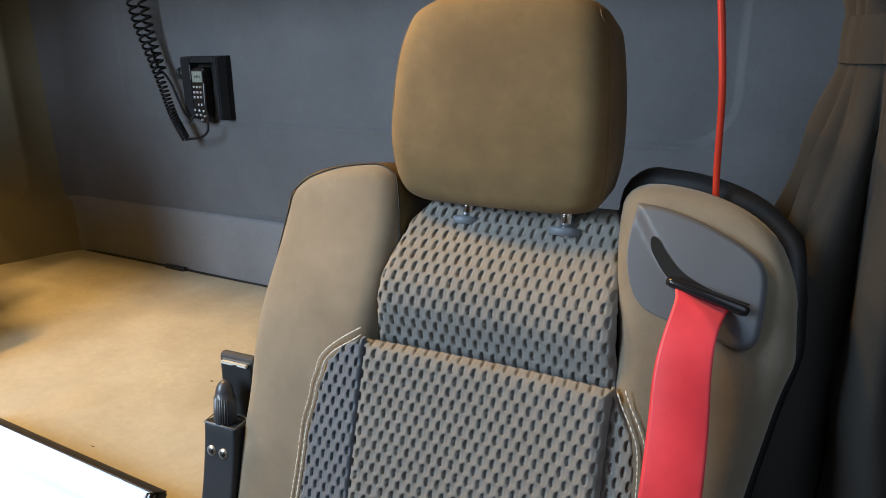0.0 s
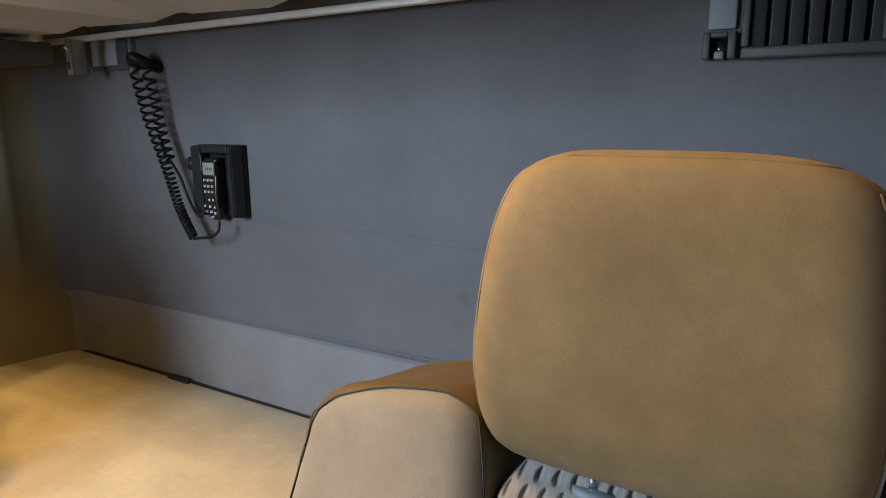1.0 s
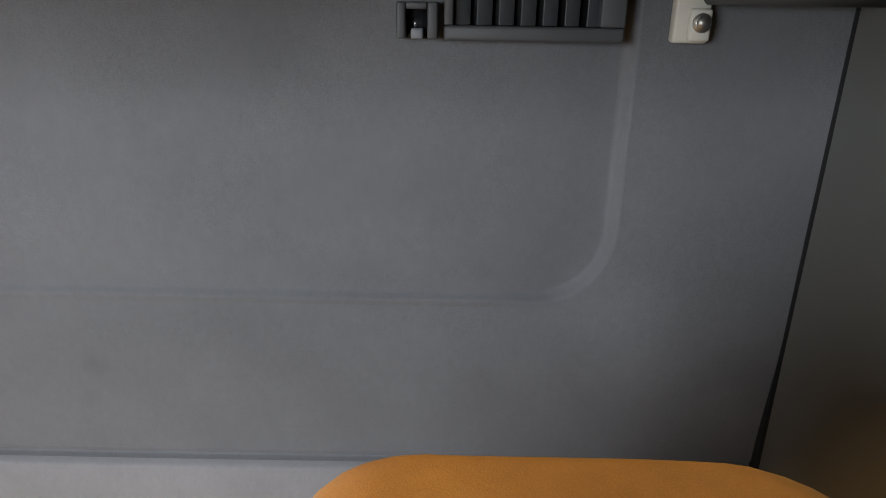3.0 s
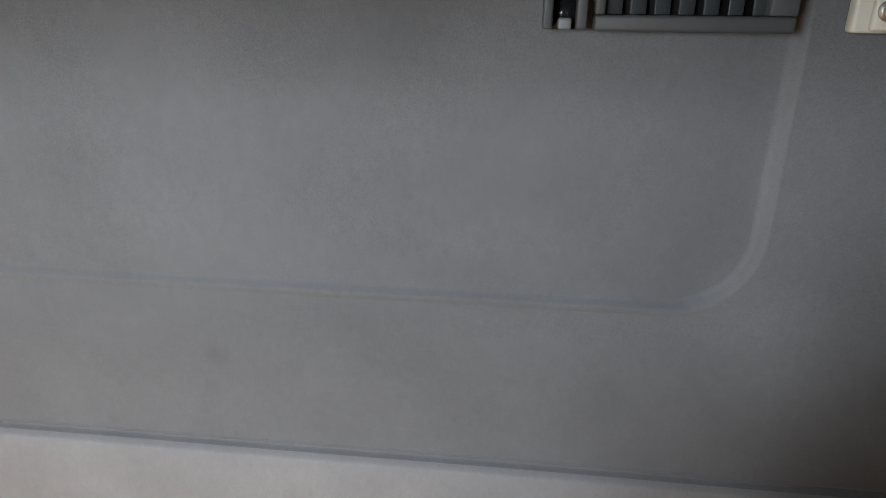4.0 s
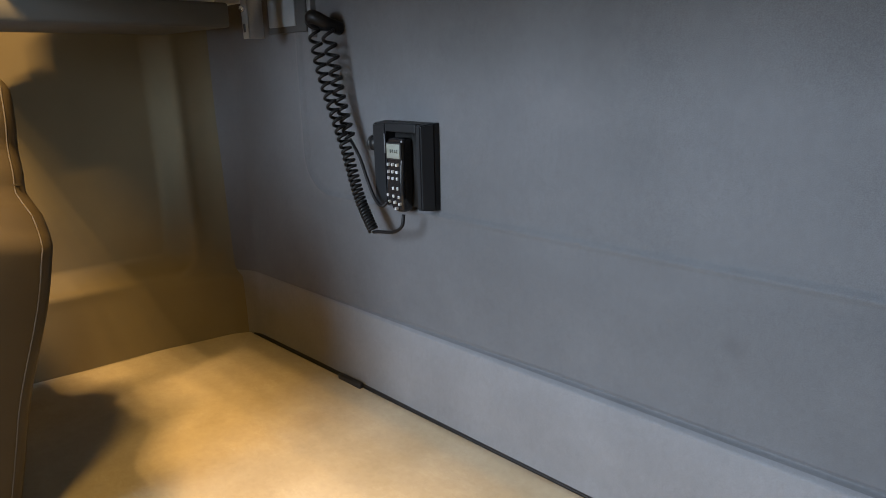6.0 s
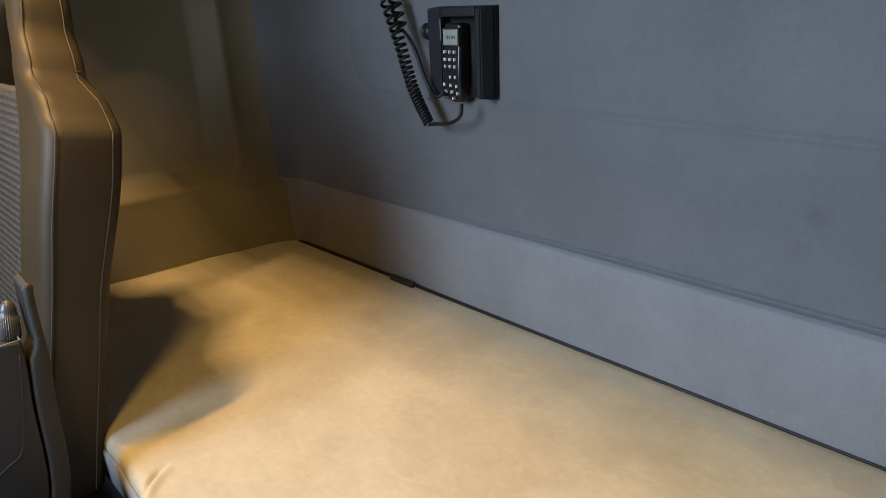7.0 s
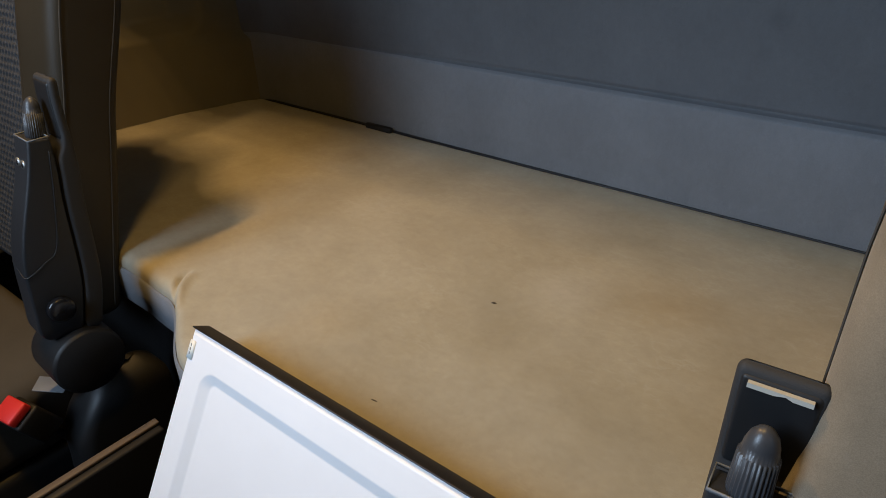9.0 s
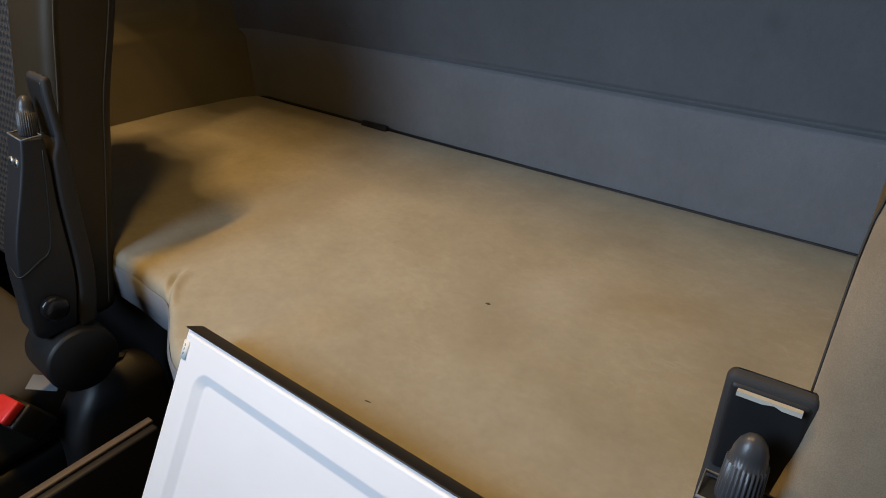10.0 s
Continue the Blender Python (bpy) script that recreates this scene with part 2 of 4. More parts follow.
# ---- builders ----
def thing(name, label, category, at=(0, 0, 0), group="", m=None):
    ob = new(name)
    ob.empty_display_size = 0.05
    ob.matrix_world = m if m else Matrix.Translation(at)
    return tagged(ob, label, category, group)


def finish(me, mat, smooth):
    bm = bmesh.new()
    bm.from_mesh(me)
    bmesh.ops.recalc_face_normals(bm, faces=bm.faces)
    for f in bm.faces:
        f.smooth = smooth
    bm.to_mesh(me)
    bm.free()
    me.materials.append(mat)


def part(name, geo, mat, parent=None, label="", smooth=True, keep=False, m=None):
    """One mesh object from (vertices, faces) or a bmesh, under a thing or a part. keep: the face order gives the normals."""
    me = bpy.data.meshes.new(name)
    if isinstance(geo, tuple):
        me.from_pydata([tuple(map(float, v)) for v in geo[0]], [], [tuple(map(int, f)) for f in geo[1]])
    else:
        geo.to_mesh(me)
        geo.free()
    if keep:
        me.materials.append(mat)
        me.polygons.foreach_set("use_smooth", [smooth] * len(me.polygons))
    else:
        finish(me, mat, smooth)
    ob = new(name, me)
    if parent:
        ob.parent = parent
    if m:
        ob.matrix_basis = m
    if label:
        tagged(ob, label)
    return ob


def structure(ob, label, category):
    return tagged(ob, label, category, kind="structure")


def box(x0, x1, y0, y1, z0, z1, bevel=0.0, seg=2):
    bm = bmesh.new()
    bmesh.ops.create_cube(bm, size=1.0)
    for v in bm.verts:
        v.co = Vector(((x0 + x1) / 2 + v.co.x * (x1 - x0), (y0 + y1) / 2 + v.co.y * (y1 - y0), (z0 + z1) / 2 + v.co.z * (z1 - z0)))
    if bevel:
        bmesh.ops.bevel(bm, geom=bm.edges[:], offset=bevel, segments=seg, profile=0.5, affect='EDGES')
    return bm


def grid_faces(nu, nv, closed=False):
    f = []
    for i in range(nu - 1):
        for j in range(nv if closed else nv - 1):
            k = (j + 1) % nv
            f.append((i * nv + j, (i + 1) * nv + j, (i + 1) * nv + k, i * nv + k))
    return f


def tube(points, radius, sides=10, closed=False):
    """A round tube along points; radius may be a list."""
    pts = [Vector(p) for p in points]
    n = len(pts)
    rad = radius if isinstance(radius, (list, tuple)) else [radius] * n
    verts, side = [], None
    for i, p in enumerate(pts):
        a, b = pts[max(i - 1, 0)], pts[min(i + 1, n - 1)]
        if closed:
            a, b = pts[i - 1], pts[(i + 1) % n]
        d = (b - a).normalized()
        if side is None:
            side = d.orthogonal().normalized()
        side = (side - d * side.dot(d)).normalized()
        up = d.cross(side)
        for k in range(sides):
            ang = 2 * math.pi * k / sides
            verts.append(p + (side * math.cos(ang) + up * math.sin(ang)) * rad[i])
    faces = grid_faces(n, sides, True)
    if closed:
        for k in range(sides):
            q = (k + 1) % sides
            faces.append(((n - 1) * sides + k, k, q, (n - 1) * sides + q))
    else:
        faces += [tuple(range(sides)), tuple(range((n - 1) * sides, n * sides))]
    return verts, faces


def curve_points(ctrl, n):
    """Catmull-Rom through control points."""
    c = [Vector(p) for p in ctrl]
    c = [c[0] * 2 - c[1]] + c + [c[-1] * 2 - c[-2]]
    out, spans = [], len(c) - 3
    for i in range(n):
        u = i / (n - 1) * spans
        k = min(int(u), spans - 1)
        u -= k
        p0, p1, p2, p3 = c[k:k + 4]
        out.append(0.5 * ((2 * p1) + (p2 - p0) * u + (2 * p0 - 5 * p1 + 4 * p2 - p3) * u * u + (3 * p1 - p0 - 3 * p2 + p3) * u ** 3))
    return out


def lerp_table(rows):
    """A smooth function through rows of (z, value)."""
    zs = [r[0] for r in rows]
    vs = [r[1] for r in rows]

    def f(z):
        if z <= zs[0]:
            return vs[0]
        if z >= zs[-1]:
            return vs[-1]
        k = max(i for i in range(len(zs) - 1) if zs[i] <= z)
        u = (z - zs[k]) / (zs[k + 1] - zs[k])
        u = u * u * (3 - 2 * u)
        return vs[k] + (vs[k + 1] - vs[k]) * u
    return f


def spline_table(rows):
    """A round-flowing curve through rows of (z, value)."""
    zs = [r[0] for r in rows]
    vs = [r[1] for r in rows]
    n = len(rows)
    slope = [(vs[min(i + 1, n - 1)] - vs[max(i - 1, 0)]) / (zs[min(i + 1, n - 1)] - zs[max(i - 1, 0)]) for i in range(n)]

    def f(z):
        if z <= zs[0]:
            return vs[0]
        if z >= zs[-1]:
            return vs[-1]
        k = max(i for i in range(n - 1) if zs[i] <= z)
        h = zs[k + 1] - zs[k]
        u = (z - zs[k]) / h
        return (vs[k] * (1 + 2 * u) * (1 - u) ** 2 + slope[k] * h * u * (1 - u) ** 2
                + vs[k + 1] * u * u * (3 - 2 * u) + slope[k + 1] * h * u * u * (u - 1))
    return f


def const(v):
    return lambda z: v


def loft(z0, z1, xl, xr, wb, wf, r=0.03, end0=0.02, end1=0.02, crown=0.0, warp=None, n=26, flat=10):
    """An upholstered body: rounded cross-sections from z0 to z1, forward is -y. Ends are rounded off by end0 and end1."""
    st = [(z0 + end0 * (1 - math.cos(a)), end0 * (1 - math.sin(a))) for a in np.linspace(0, math.pi / 2, 6)]
    st += [(z, 0.0) for z in np.linspace(z0 + end0, z1 - end1, n)[1:-1]]
    st += [(z1 - end1 * (1 - math.cos(a)), end1 * (1 - math.sin(a))) for a in np.linspace(math.pi / 2, 0, 6)]
    verts, m = [], 0
    for z, e in st:
        l, rr, b, f = xl(z) + e, xr(z) - e, wb(z) + e, wf(z) - e
        q = max(min(r, (rr - l) / 2 - 1e-4, (f - b) / 2 - 1e-4), 1e-4)
        ring = []
        for cx, cw, a0 in ((rr - q, f - q, 0), (l + q, f - q, 90), (l + q, b + q, 180), (rr - q, b + q, 270)):
            for k in range(6):
                a = radians(a0 + 18 * k)
                ring.append((cx + q * math.cos(a), cw + q * math.sin(a)))
            nx = flat if a0 in (0, 180) else 2
            if a0 == 0:
                ring += [(rr - q + (l - rr + 2 * q) * (k + 1) / (nx + 1), f) for k in range(nx)]
            elif a0 == 180:
                ring += [(l + q + (rr - l - 2 * q) * (k + 1) / (nx + 1), b) for k in range(nx)]
        m = len(ring)
        for x, w in ring:
            if crown and w > (f + b) / 2:
                u = (x - l) / max(rr - l, 1e-5) * 2 - 1
                w += crown * (1 - u * u) * (w - (f + b) / 2) / max((f - b) / 2, 1e-5)
            p = (x, -w, z)
            verts.append(warp(*p) if warp else p)
    faces = grid_faces(len(st), m, True)
    faces += [tuple(range(m)), tuple(range((len(st) - 1) * m, len(st) * m))]
    return verts, faces


def dimples(x, z, px=0.0109, pz=0.0215, rx=0.0025, rz=0.0048):
    """Depth of a staggered pattern: narrow upright slits with one steep side, each in a shallow soft hollow, 0 to 1."""
    deep = 0.0
    for dx, dz in ((0.0, 0.0), (px / 2, pz / 2)):
        u = ((x - dx + px / 2) % px - px / 2) / rx
        v = ((z - dz + pz / 2) % pz - pz / 2) / rz
        d = u * u + v * v
        if d < 1.0:
            deep = max(deep, min(1.0, (1 - d) * 3.5) * (0.56 - 0.42 * u))
        e = ((u + 0.0) * 0.5 - 0.45) ** 2 + (v * 0.75) ** 2
        if e < 1.0:
            deep = max(deep, 0.20 * (1 - e))
    return deep


def knit_patch(xl, xr, z0, z1, front, step=0.0009, roll=0.012, depth=0.0046, skirt=0.012, warp=None):
    """A padded fabric panel whose face sits at front(x, z), rolled off at the edges, with pressed-in ovals."""
    nz = int((z1 - z0) / step) + 1
    wide = max(xr(z) - xl(z) for z in np.linspace(z0, z1, 20))
    nx = int(wide / (step * 0.75)) + 1
    verts = []
    for i in range(nz):
        z = z0 + (z1 - z0) * i / (nz - 1)
        l, r = xl(z), xr(z)
        for j in range(nx):
            x = l + (r - l) * j / (nx - 1)
            d = min(x - l, r - x, z - z0, z1 - z)
            e = max(0.0, 1 - d / roll)
            w = front(x, z) - skirt * (1 - math.sqrt(max(0.0, 1 - e * e)))
            w -= depth * dimples(x, z)
            p = (x, -w, z)
            verts.append(warp(*p) if warp else p)
    return verts, grid_faces(nz, nx)


def stitches(points, length=0.0048, gap=0.0007, radius=0.00075):
    """Short thread stitches laid along a line."""
    pts = curve_points(points, 400)
    verts, faces, acc, start = [], [], 0.0, pts[0]
    for a, b in zip(pts, pts[1:]):
        acc += (b - a).length
        if acc >= length:
            tv, tf = tube([start, (start + b) / 2 + Vector((0, -radius * 0.6, 0)), b], [radius * 0.5, radius, radius * 0.5], 5)
            faces += [tuple(i + len(verts) for i in f) for f in tf]
            verts += tv
            acc = -gap
        if acc <= 0:
            start = b
    return verts, faces


# ---- the cab shell ----
def smooth01(a, b, v):
    u = min(1.0, max(0.0, (v - a) / (b - a)))
    return u * u * (3 - 2 * u)


def rounded_rect(u, v, hu, hv, r):
    """Signed distance to a rounded rectangle centred at the origin, negative inside."""
    qx, qy = abs(u) - hu + r, abs(v) - hv + r
    return math.hypot(max(qx, 0), max(qy, 0)) + min(max(qx, qy), 0) - r


def back_wall_y(x, z):
    # the lower strip stands a little proud; above it a crease, then the padded panel that bellies out again
    a = 0.12 + 0.88 * smooth01(0.15, 1.1, x)
    strip = -0.006 + 0.005 * min(1.0, max(0.0, (z - 0.60) / 0.165))
    panel = 0.013 * (1 - smooth01(0.780, 0.97, z)) + 0.003 * math.exp(-((z - 0.777) / 0.004) ** 2)
    y = a * (strip + (panel - strip) * smooth01(0.766, 0.776, z))
    # pressed-in field with a rounded border
    d = rounded_rect(x - 1.083, z - 1.506, 0.752, 0.500, 0.085)
    side = smooth01(1.70, 1.81, x)
    y += 0.003 * (1 - smooth01(-0.010, 0.0, d))
    y += (0.0012 * smooth01(0.9, 1.7, x) + 0.0075 * side) * (1 - smooth01(-0.0055, 0.0055, d)) * math.exp(-(d / 0.055) ** 2)
    y -= (0.0020 + 0.0010 * smooth01(0.9, 1.7, x) - 0.0025 * side + 0.0022 * (1 - smooth01(0.34, 0.40, x))) * math.exp(-(d / 0.0052) ** 2)
    # soft padding
    y += 0.0025 * noise.noise(Vector((x * 2.2, 3.1, z * 2.6)))
    # rounded vertical corners
    y -= 0.028 * (1 - smooth01(-0.01, 0.075, x))
    return y


xs = list(np.linspace(-0.02, 1.736, 280)) + list(np.linspace(1.740, 1.860, 80)) + list(np.linspace(1.866, 2.046, 30))
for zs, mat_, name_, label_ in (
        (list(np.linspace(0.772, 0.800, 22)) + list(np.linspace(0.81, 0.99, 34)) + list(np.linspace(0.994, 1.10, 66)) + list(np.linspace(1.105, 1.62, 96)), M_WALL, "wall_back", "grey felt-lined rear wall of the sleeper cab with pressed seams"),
        (list(np.linspace(0.45, 0.74, 40)) + list(np.linspace(0.745, 0.772, 18)), M_STRIP_LIT, "wall_back_strip", "grey felt strip along the foot of the rear wall, its colour lightened for light from above")):
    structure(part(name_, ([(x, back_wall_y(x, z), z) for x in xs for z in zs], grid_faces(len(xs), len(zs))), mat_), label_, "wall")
structure(part("wall_back_lower", box(-0.25, 2.25, 0.06, 0.09, 0.0, 0.62), M_TRIM, smooth=False), "plain lower rear wall behind the bunk", "wall")
structure(part("wall_back_upper", box(-0.25, 2.25, 0.06, 0.09, 0.62, 2.1), M_WALL, smooth=False), "plain backing of the felt-lined rear wall", "wall")


def left_wall_x(y, z):
    x = 0.13 * y
    d = rounded_rect(y + 0.88, z - 1.50, 0.770, 0.720, 0.055)
    x -= 0.075 * (1 - smooth01(-0.034 - 0.008 * (1 - smooth01(0.84, 0.98, z)), 0.0, d))
    x += 0.02 * math.exp(-((y + 0.005) / 0.03) ** 2)
    # rounded bead that frames the recess, and the lower part standing proud towards the corner
    x += 0.005 * math.exp(-((d - 0.004) / 0.016) ** 2) * smooth01(0.72, 0.86, z)
    x += 0.016 * (1 - smooth01(0.752, 0.782, z)) * smooth01(-0.30, -0.05, y)
    x -= 0.012 * smooth01(0.62, 0.9, z) * 0.5
    x += 0.0015 * noise.noise(Vector((y * 3, z * 3, 0.7)))
    return x


ys = list(np.linspace(0.03, -1.1, 200))
zl = list(np.linspace(0.4, 1.62, 210))
structure(part("wall_left", ([(left_wall_x(y, z), y, z) for y in ys for z in zl], grid_faces(len(ys), len(zl))), M_SIDE),
          "olive-grey side wall with a moulded ledge and recess", "wall")
structure(part("wall_left_outer", box(-0.32, -0.27, -1.85, 0.07, 0.0, 2.1), M_TRIM, smooth=False), "plain outer side wall of the cab", "wall")
structure(part("wall_left_front", box(-0.27, -0.21, -1.8, -1.1, 0.0, 2.1), M_TRIM, smooth=False), "plain side wall ahead of the bunk", "wall")
structure(part("wall_right", box(2.051, 2.11, -0.34, 0.03, 0.0, 2.1, 0.012), M_PANEL), "grey moulded side panel beside the bunk", "wall")
# outer side wall with the opening of the driver's door window
for y0_, y1_, z0_, z1_ in ((-1.85, -1.25, 0.0, 2.1), (-0.75, 0.07, 0.0, 2.1), (-1.25, -0.75, 0.0, 0.95), (-1.25, -0.75, 1.50, 2.1)):
    structure(part("wall_right_outer", box(2.16, 2.21, y0_, y1_, z0_, z1_), M_TRIM, smooth=False), "plain outer side wall of the cab", "wall")
structure(part("corner_gap", box(2.046, 2.051, 0.0, 0.03, 0.45, 2.1), M_BLACK, smooth=False), "dark joint between rear wall and side panel", "trim")
structure(part("floor", box(-0.32, 2.21, -1.85, 0.07, -0.05, 0.0), M_FLOOR, smooth=False), "black rubber cab floor", "floor")
structure(part("ceiling", box(-0.32, 2.21, -1.85, 0.07, 2.1, 2.15), M_HEAD, smooth=False), "pale grey cloth headliner", "ceiling")
# front wall with the windscreen opening, its sides closed by added panels to cut sky light
structure(part("wall_front_lower", box(-0.32, 2.21, -1.9, -1.85, 0.0, 1.08), M_TRIM, smooth=False), "plain front wall below the windscreen", "wall")
structure(part("wall_front_upper", box(-0.32, 2.21, -1.9, -1.85, 2.0, 2.15), M_TRIM, smooth=False), "plain front wall above the windscreen", "wall")
structure(part("light_blocker_left", box(-0.32, 0.20, -1.9, -1.85, 1.08, 2.0), M_TRIM, smooth=False), "unseen panel added to block sky light left of the opening", "wall")
structure(part("light_blocker_right", box(1.10, 2.21, -1.9, -1.85, 1.08, 2.0), M_TRIM, smooth=False), "unseen panel added to block sky light right of the opening", "wall")


# ---- bunk ----
def bunk_front(x):
    """Front edge of the mattress: narrow behind each seat, wider between them."""
    a = smooth01(0.655, 0.83, x) * (1 - smooth01(1.40, 1.57, x))
    return -0.668 - 0.078 * a - 0.006 * smooth01(0.56, 0.66, x) * (1 - smooth01(1.57, 1.67, x))


def seam_dist(x, y, sign):
    """Distance to the short curved seam where the wide middle part of the mattress meets a narrow end."""
    cx = 0.658 if sign > 0 else 1.567
    v = min(max((-0.632 - y) / 0.06, 0.0), 1.0)
    line = cx + sign * (0.010 * v + 0.038 * v * v)
    return (x - line) if y < -0.625 else 1.0


MATTRESS_X = np.concatenate([np.linspace(0.0, 0.60, 60), np.linspace(0.603, 0.76, 60), np.linspace(0.765, 1.50, 80), np.linspace(1.505, 2.03, 60)])


def mattress_geo():
    top, bot, r = 0.603, 0.515, 0.016
    verts, ring_len = [], 0
    for x in MATTRESS_X:
        yf = bunk_front(x)
        ring = [(-0.0105, bot), (-0.0105, top - 0.006), (-0.0115, top - 0.002), (-0.014, top)]
        u_all = list(np.linspace(0, 0.86, 40)[1:]) + list(np.linspace(0.865, 1, 24)[:-1])
        for u in u_all:
            ring.append((-0.014 + (yf + r + 0.014) * u, top))
        for a in np.linspace(90, 0, 6):
            ring.append((yf + r - r * math.cos(radians(a)) if a < 90 else yf + r, top - r + r * math.sin(radians(a))))
        ring += [(yf - 0.004, top - 0.045), (yf + 0.004, bot + 0.006), (yf + 0.016, bot)]
        ring_len = len(ring)
        for y, z in ring:
            inner = smooth01(0.0, 0.06, -y) * smooth01(0.0, 0.05, y - yf) if z > top - 0.004 else 0
            w = 0.005 * noise.noise(Vector((x * 3.0, y * 4.0, 1.3))) + 0.0025 * noise.noise(Vector((x * 9.0 + y * 6, y * 9.0 - x * 4, 5.3)))
            dip = 0.0
            if z > top - 0.03:
                for sg in (1, -1):
                    d = seam_dist(x, y, sg) * sg
                    # the middle part rolls up along the seam, the narrow end dips under it
                    dip += (0.006 * math.exp(-((d - 0.010) / 0.010) ** 2) - 0.009 * math.exp(-((d + 0.004) / 0.006) ** 2)) * smooth01(-0.622, -0.650, y)
            shift = 0.13 * y * (1 - smooth01(0.0, 0.5, x)) * (1 if x < 0.5 else 0)
            verts.append((x + shift, y, z + w * inner + dip))
    n = len(MATTRESS_X)
    return verts, grid_faces(n, ring_len, True) + [tuple(range(ring_len)), tuple(range((n - 1) * ring_len, n * ring_len))]


bunk = thing("lower_bunk", "beige velour bunk mattress with faint stains against the rear wall", "bunk", (1.0, -0.35, 0.51))
inv = Matrix.Translation((-1.0, 0.35, -0.51))
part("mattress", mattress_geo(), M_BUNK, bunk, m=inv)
# strip over the mattress front, greyer and darker than the top
bx = np.linspace(0.0, 2.03, 190)
bg = [(x + 0.13 * (bunk_front(x)) * (1 - smooth01(0.0, 0.5, x)) * (1 if x < 0.5 else 0), bunk_front(x) - 0.0055 + dy, z) for x in bx for dy, z in ((0.004, 0.583), (0.0, 0.579), (0.0, 0.525), (0.004, 0.520))]
part("side_band", (bg, grid_faces(190, 4)), M_BUNK_SIDE, bunk, "grey strip along the mattress front", m=inv)
bunk_base = thing("bunk_locker", "dark locker that carries the bunk mattress", "locker", (1.0, -0.3, 0.0))
part("locker_front", box(-0.9, 1.03, -0.34, -0.315, 0.0, 0.505, 0.006), M_BLACK, bunk_base)
part("locker_top", box(-0.9, 1.03, -0.315, 0.29, 0.49, 0.512, 0.004), M_BLACK, bunk_base)
part("side_panel", box(-0.9, -0.88, -0.315, 0.29, 0.0, 0.488), M_BLACK, bunk_base)
part("side_panel", box(1.01, 1.03, -0.315, 0.29, 0.0, 0.488), M_BLACK, bunk_base)
# black strip added for the shade in the gap behind the mattress
structure(part("gap_shade_strip", box(0.0, 2.05, -0.0102, 0.004, 0.545, 0.6040, 0.0012), M_BLACK, smooth=False), "black strip standing in for the shaded gap between mattress and rear wall", "trim")
tab = thing("strap_tab", "black fabric tab tucked between mattress and wall", "strap", (0.455, -0.01, 0.6))
part("webbing", box(-0.038, 0.038, -0.012, 0.0, -0.004, 0.014, 0.003), M_BLACK, tab)


def crumb(x, y, s, mat, label, cat="crumb", elong=1.0):
    ob = thing("crumb", label, cat, (x, y, 0.6), "crumbs on the mattress")
    bm = bmesh.new()
    bmesh.ops.create_icosphere(bm, subdivisions=2, radius=s)
    rnd = random.Random(int(x * 1000))
    for v in bm.verts:
        v.co = Vector((v.co.x * elong, v.co.y, v.co.z * 0.6)) * (1 + rnd.uniform(-0.2, 0.2)) + Vector((0, 0, s * 0.4))
    part("grain", bm, mat, ob, m=pose(0, 0, 0, 0, 0, rnd.uniform(0, 180)))


for cx, cy, cs, ce in ((1.053, -0.434, 0.0022, 1.8), (1.135, -0.326, 0.0017, 1.2), (0.880, -0.499, 0.0014, 1.0), (0.94, -0.41, 0.0012, 1.5), (1.076, -0.505, 0.0012, 1.0), (0.770, -0.262, 0.0013, 2.0), (0.972, -0.678, 0.0011, 6.0), (1.053, -0.665, 0.0010, 4.5)):
    crumb(cx, cy, cs, M_CRUMB, "tiny dark crumb lying on the beige mattress", elong=ce)
for cx, cy in ((1.075, -0.535), (1.085, -0.540), (1.079, -0.547), (0.93, -0.345)):
    crumb(cx, cy, 0.0014, M_PALECRUMB, "tiny pale crumb lying on the beige mattress")


# ---- upper bunk ----
ub = thing("upper_bunk", "pale slatted underside of the folded-down upper bunk", "bunk", (1.0, -0.33, 1.40))
uinv = Matrix.Translation((-1.0, 0.33, -1.40))
part("rear_rail", box(0.12, 1.80, -0.062, -0.045, 1.392, 1.404, 0.002), M_ALU, ub, "pale aluminium rail", m=uinv)
part("rail_lip", box(0.12, 1.80, -0.045, -0.036, 1.4045, 1.408, 0.001), M_BLACK, ub, "dark rubber lip", m=uinv)
part("front_rail", box(0.02, 1.98, -0.492, -0.462, 1.388, 1.47, 0.004), M_ALU, ub, m=uinv)
part("end_rail", box(0.02, 0.12, -0.462, -0.045, 1.392, 1.44, 0.004), M_SLAT, ub, m=uinv)
part("end_rail", box(1.80, 1.98, -0.462, -0.20, 1.392, 1.44, 0.004), M_SLAT, ub, m=uinv)
part("base_sheet", box(0.12, 1.80, -0.462, -0.0625, 1.424, 1.430), M_SLAT, ub, m=uinv)
part("mattress", box(0.04, 1.96, -0.48, -0.08, 1.472, 1.56, 0.02), M_BUNK_SIDE, ub, m=uinv)


def slat_geo(x):
    """A pressed stiffening beam under the sheet: flat face, sloping flanks, its rear end cut off aslant."""
    v = []
    for y, ya, z in ((-0.461, -0.461, 1.4238), (-0.461, -0.461, 1.400)):
        w = 0.0 if z > 1.41 else 0.022
        v += [(x - 0.100 + w, y, z), (x + 0.100 - w, ya, z), (x + 0.100 - w, -0.075 - w * 2.2, z), (x - 0.100 + w, -0.105 - w * 2.2, z)]
    return v, [(0, 1, 2, 3), (4, 5, 6, 7), (0, 1, 5, 4), (1, 2, 6, 5), (2, 3, 7, 6), (3, 0, 4, 7)]


for sx in (0.26, 0.56, 0.86, 1.16, 1.46, 1.70):
    part("beam", slat_geo(sx), M_ALU, ub, "grey pressed beam", smooth=False, m=uinv)

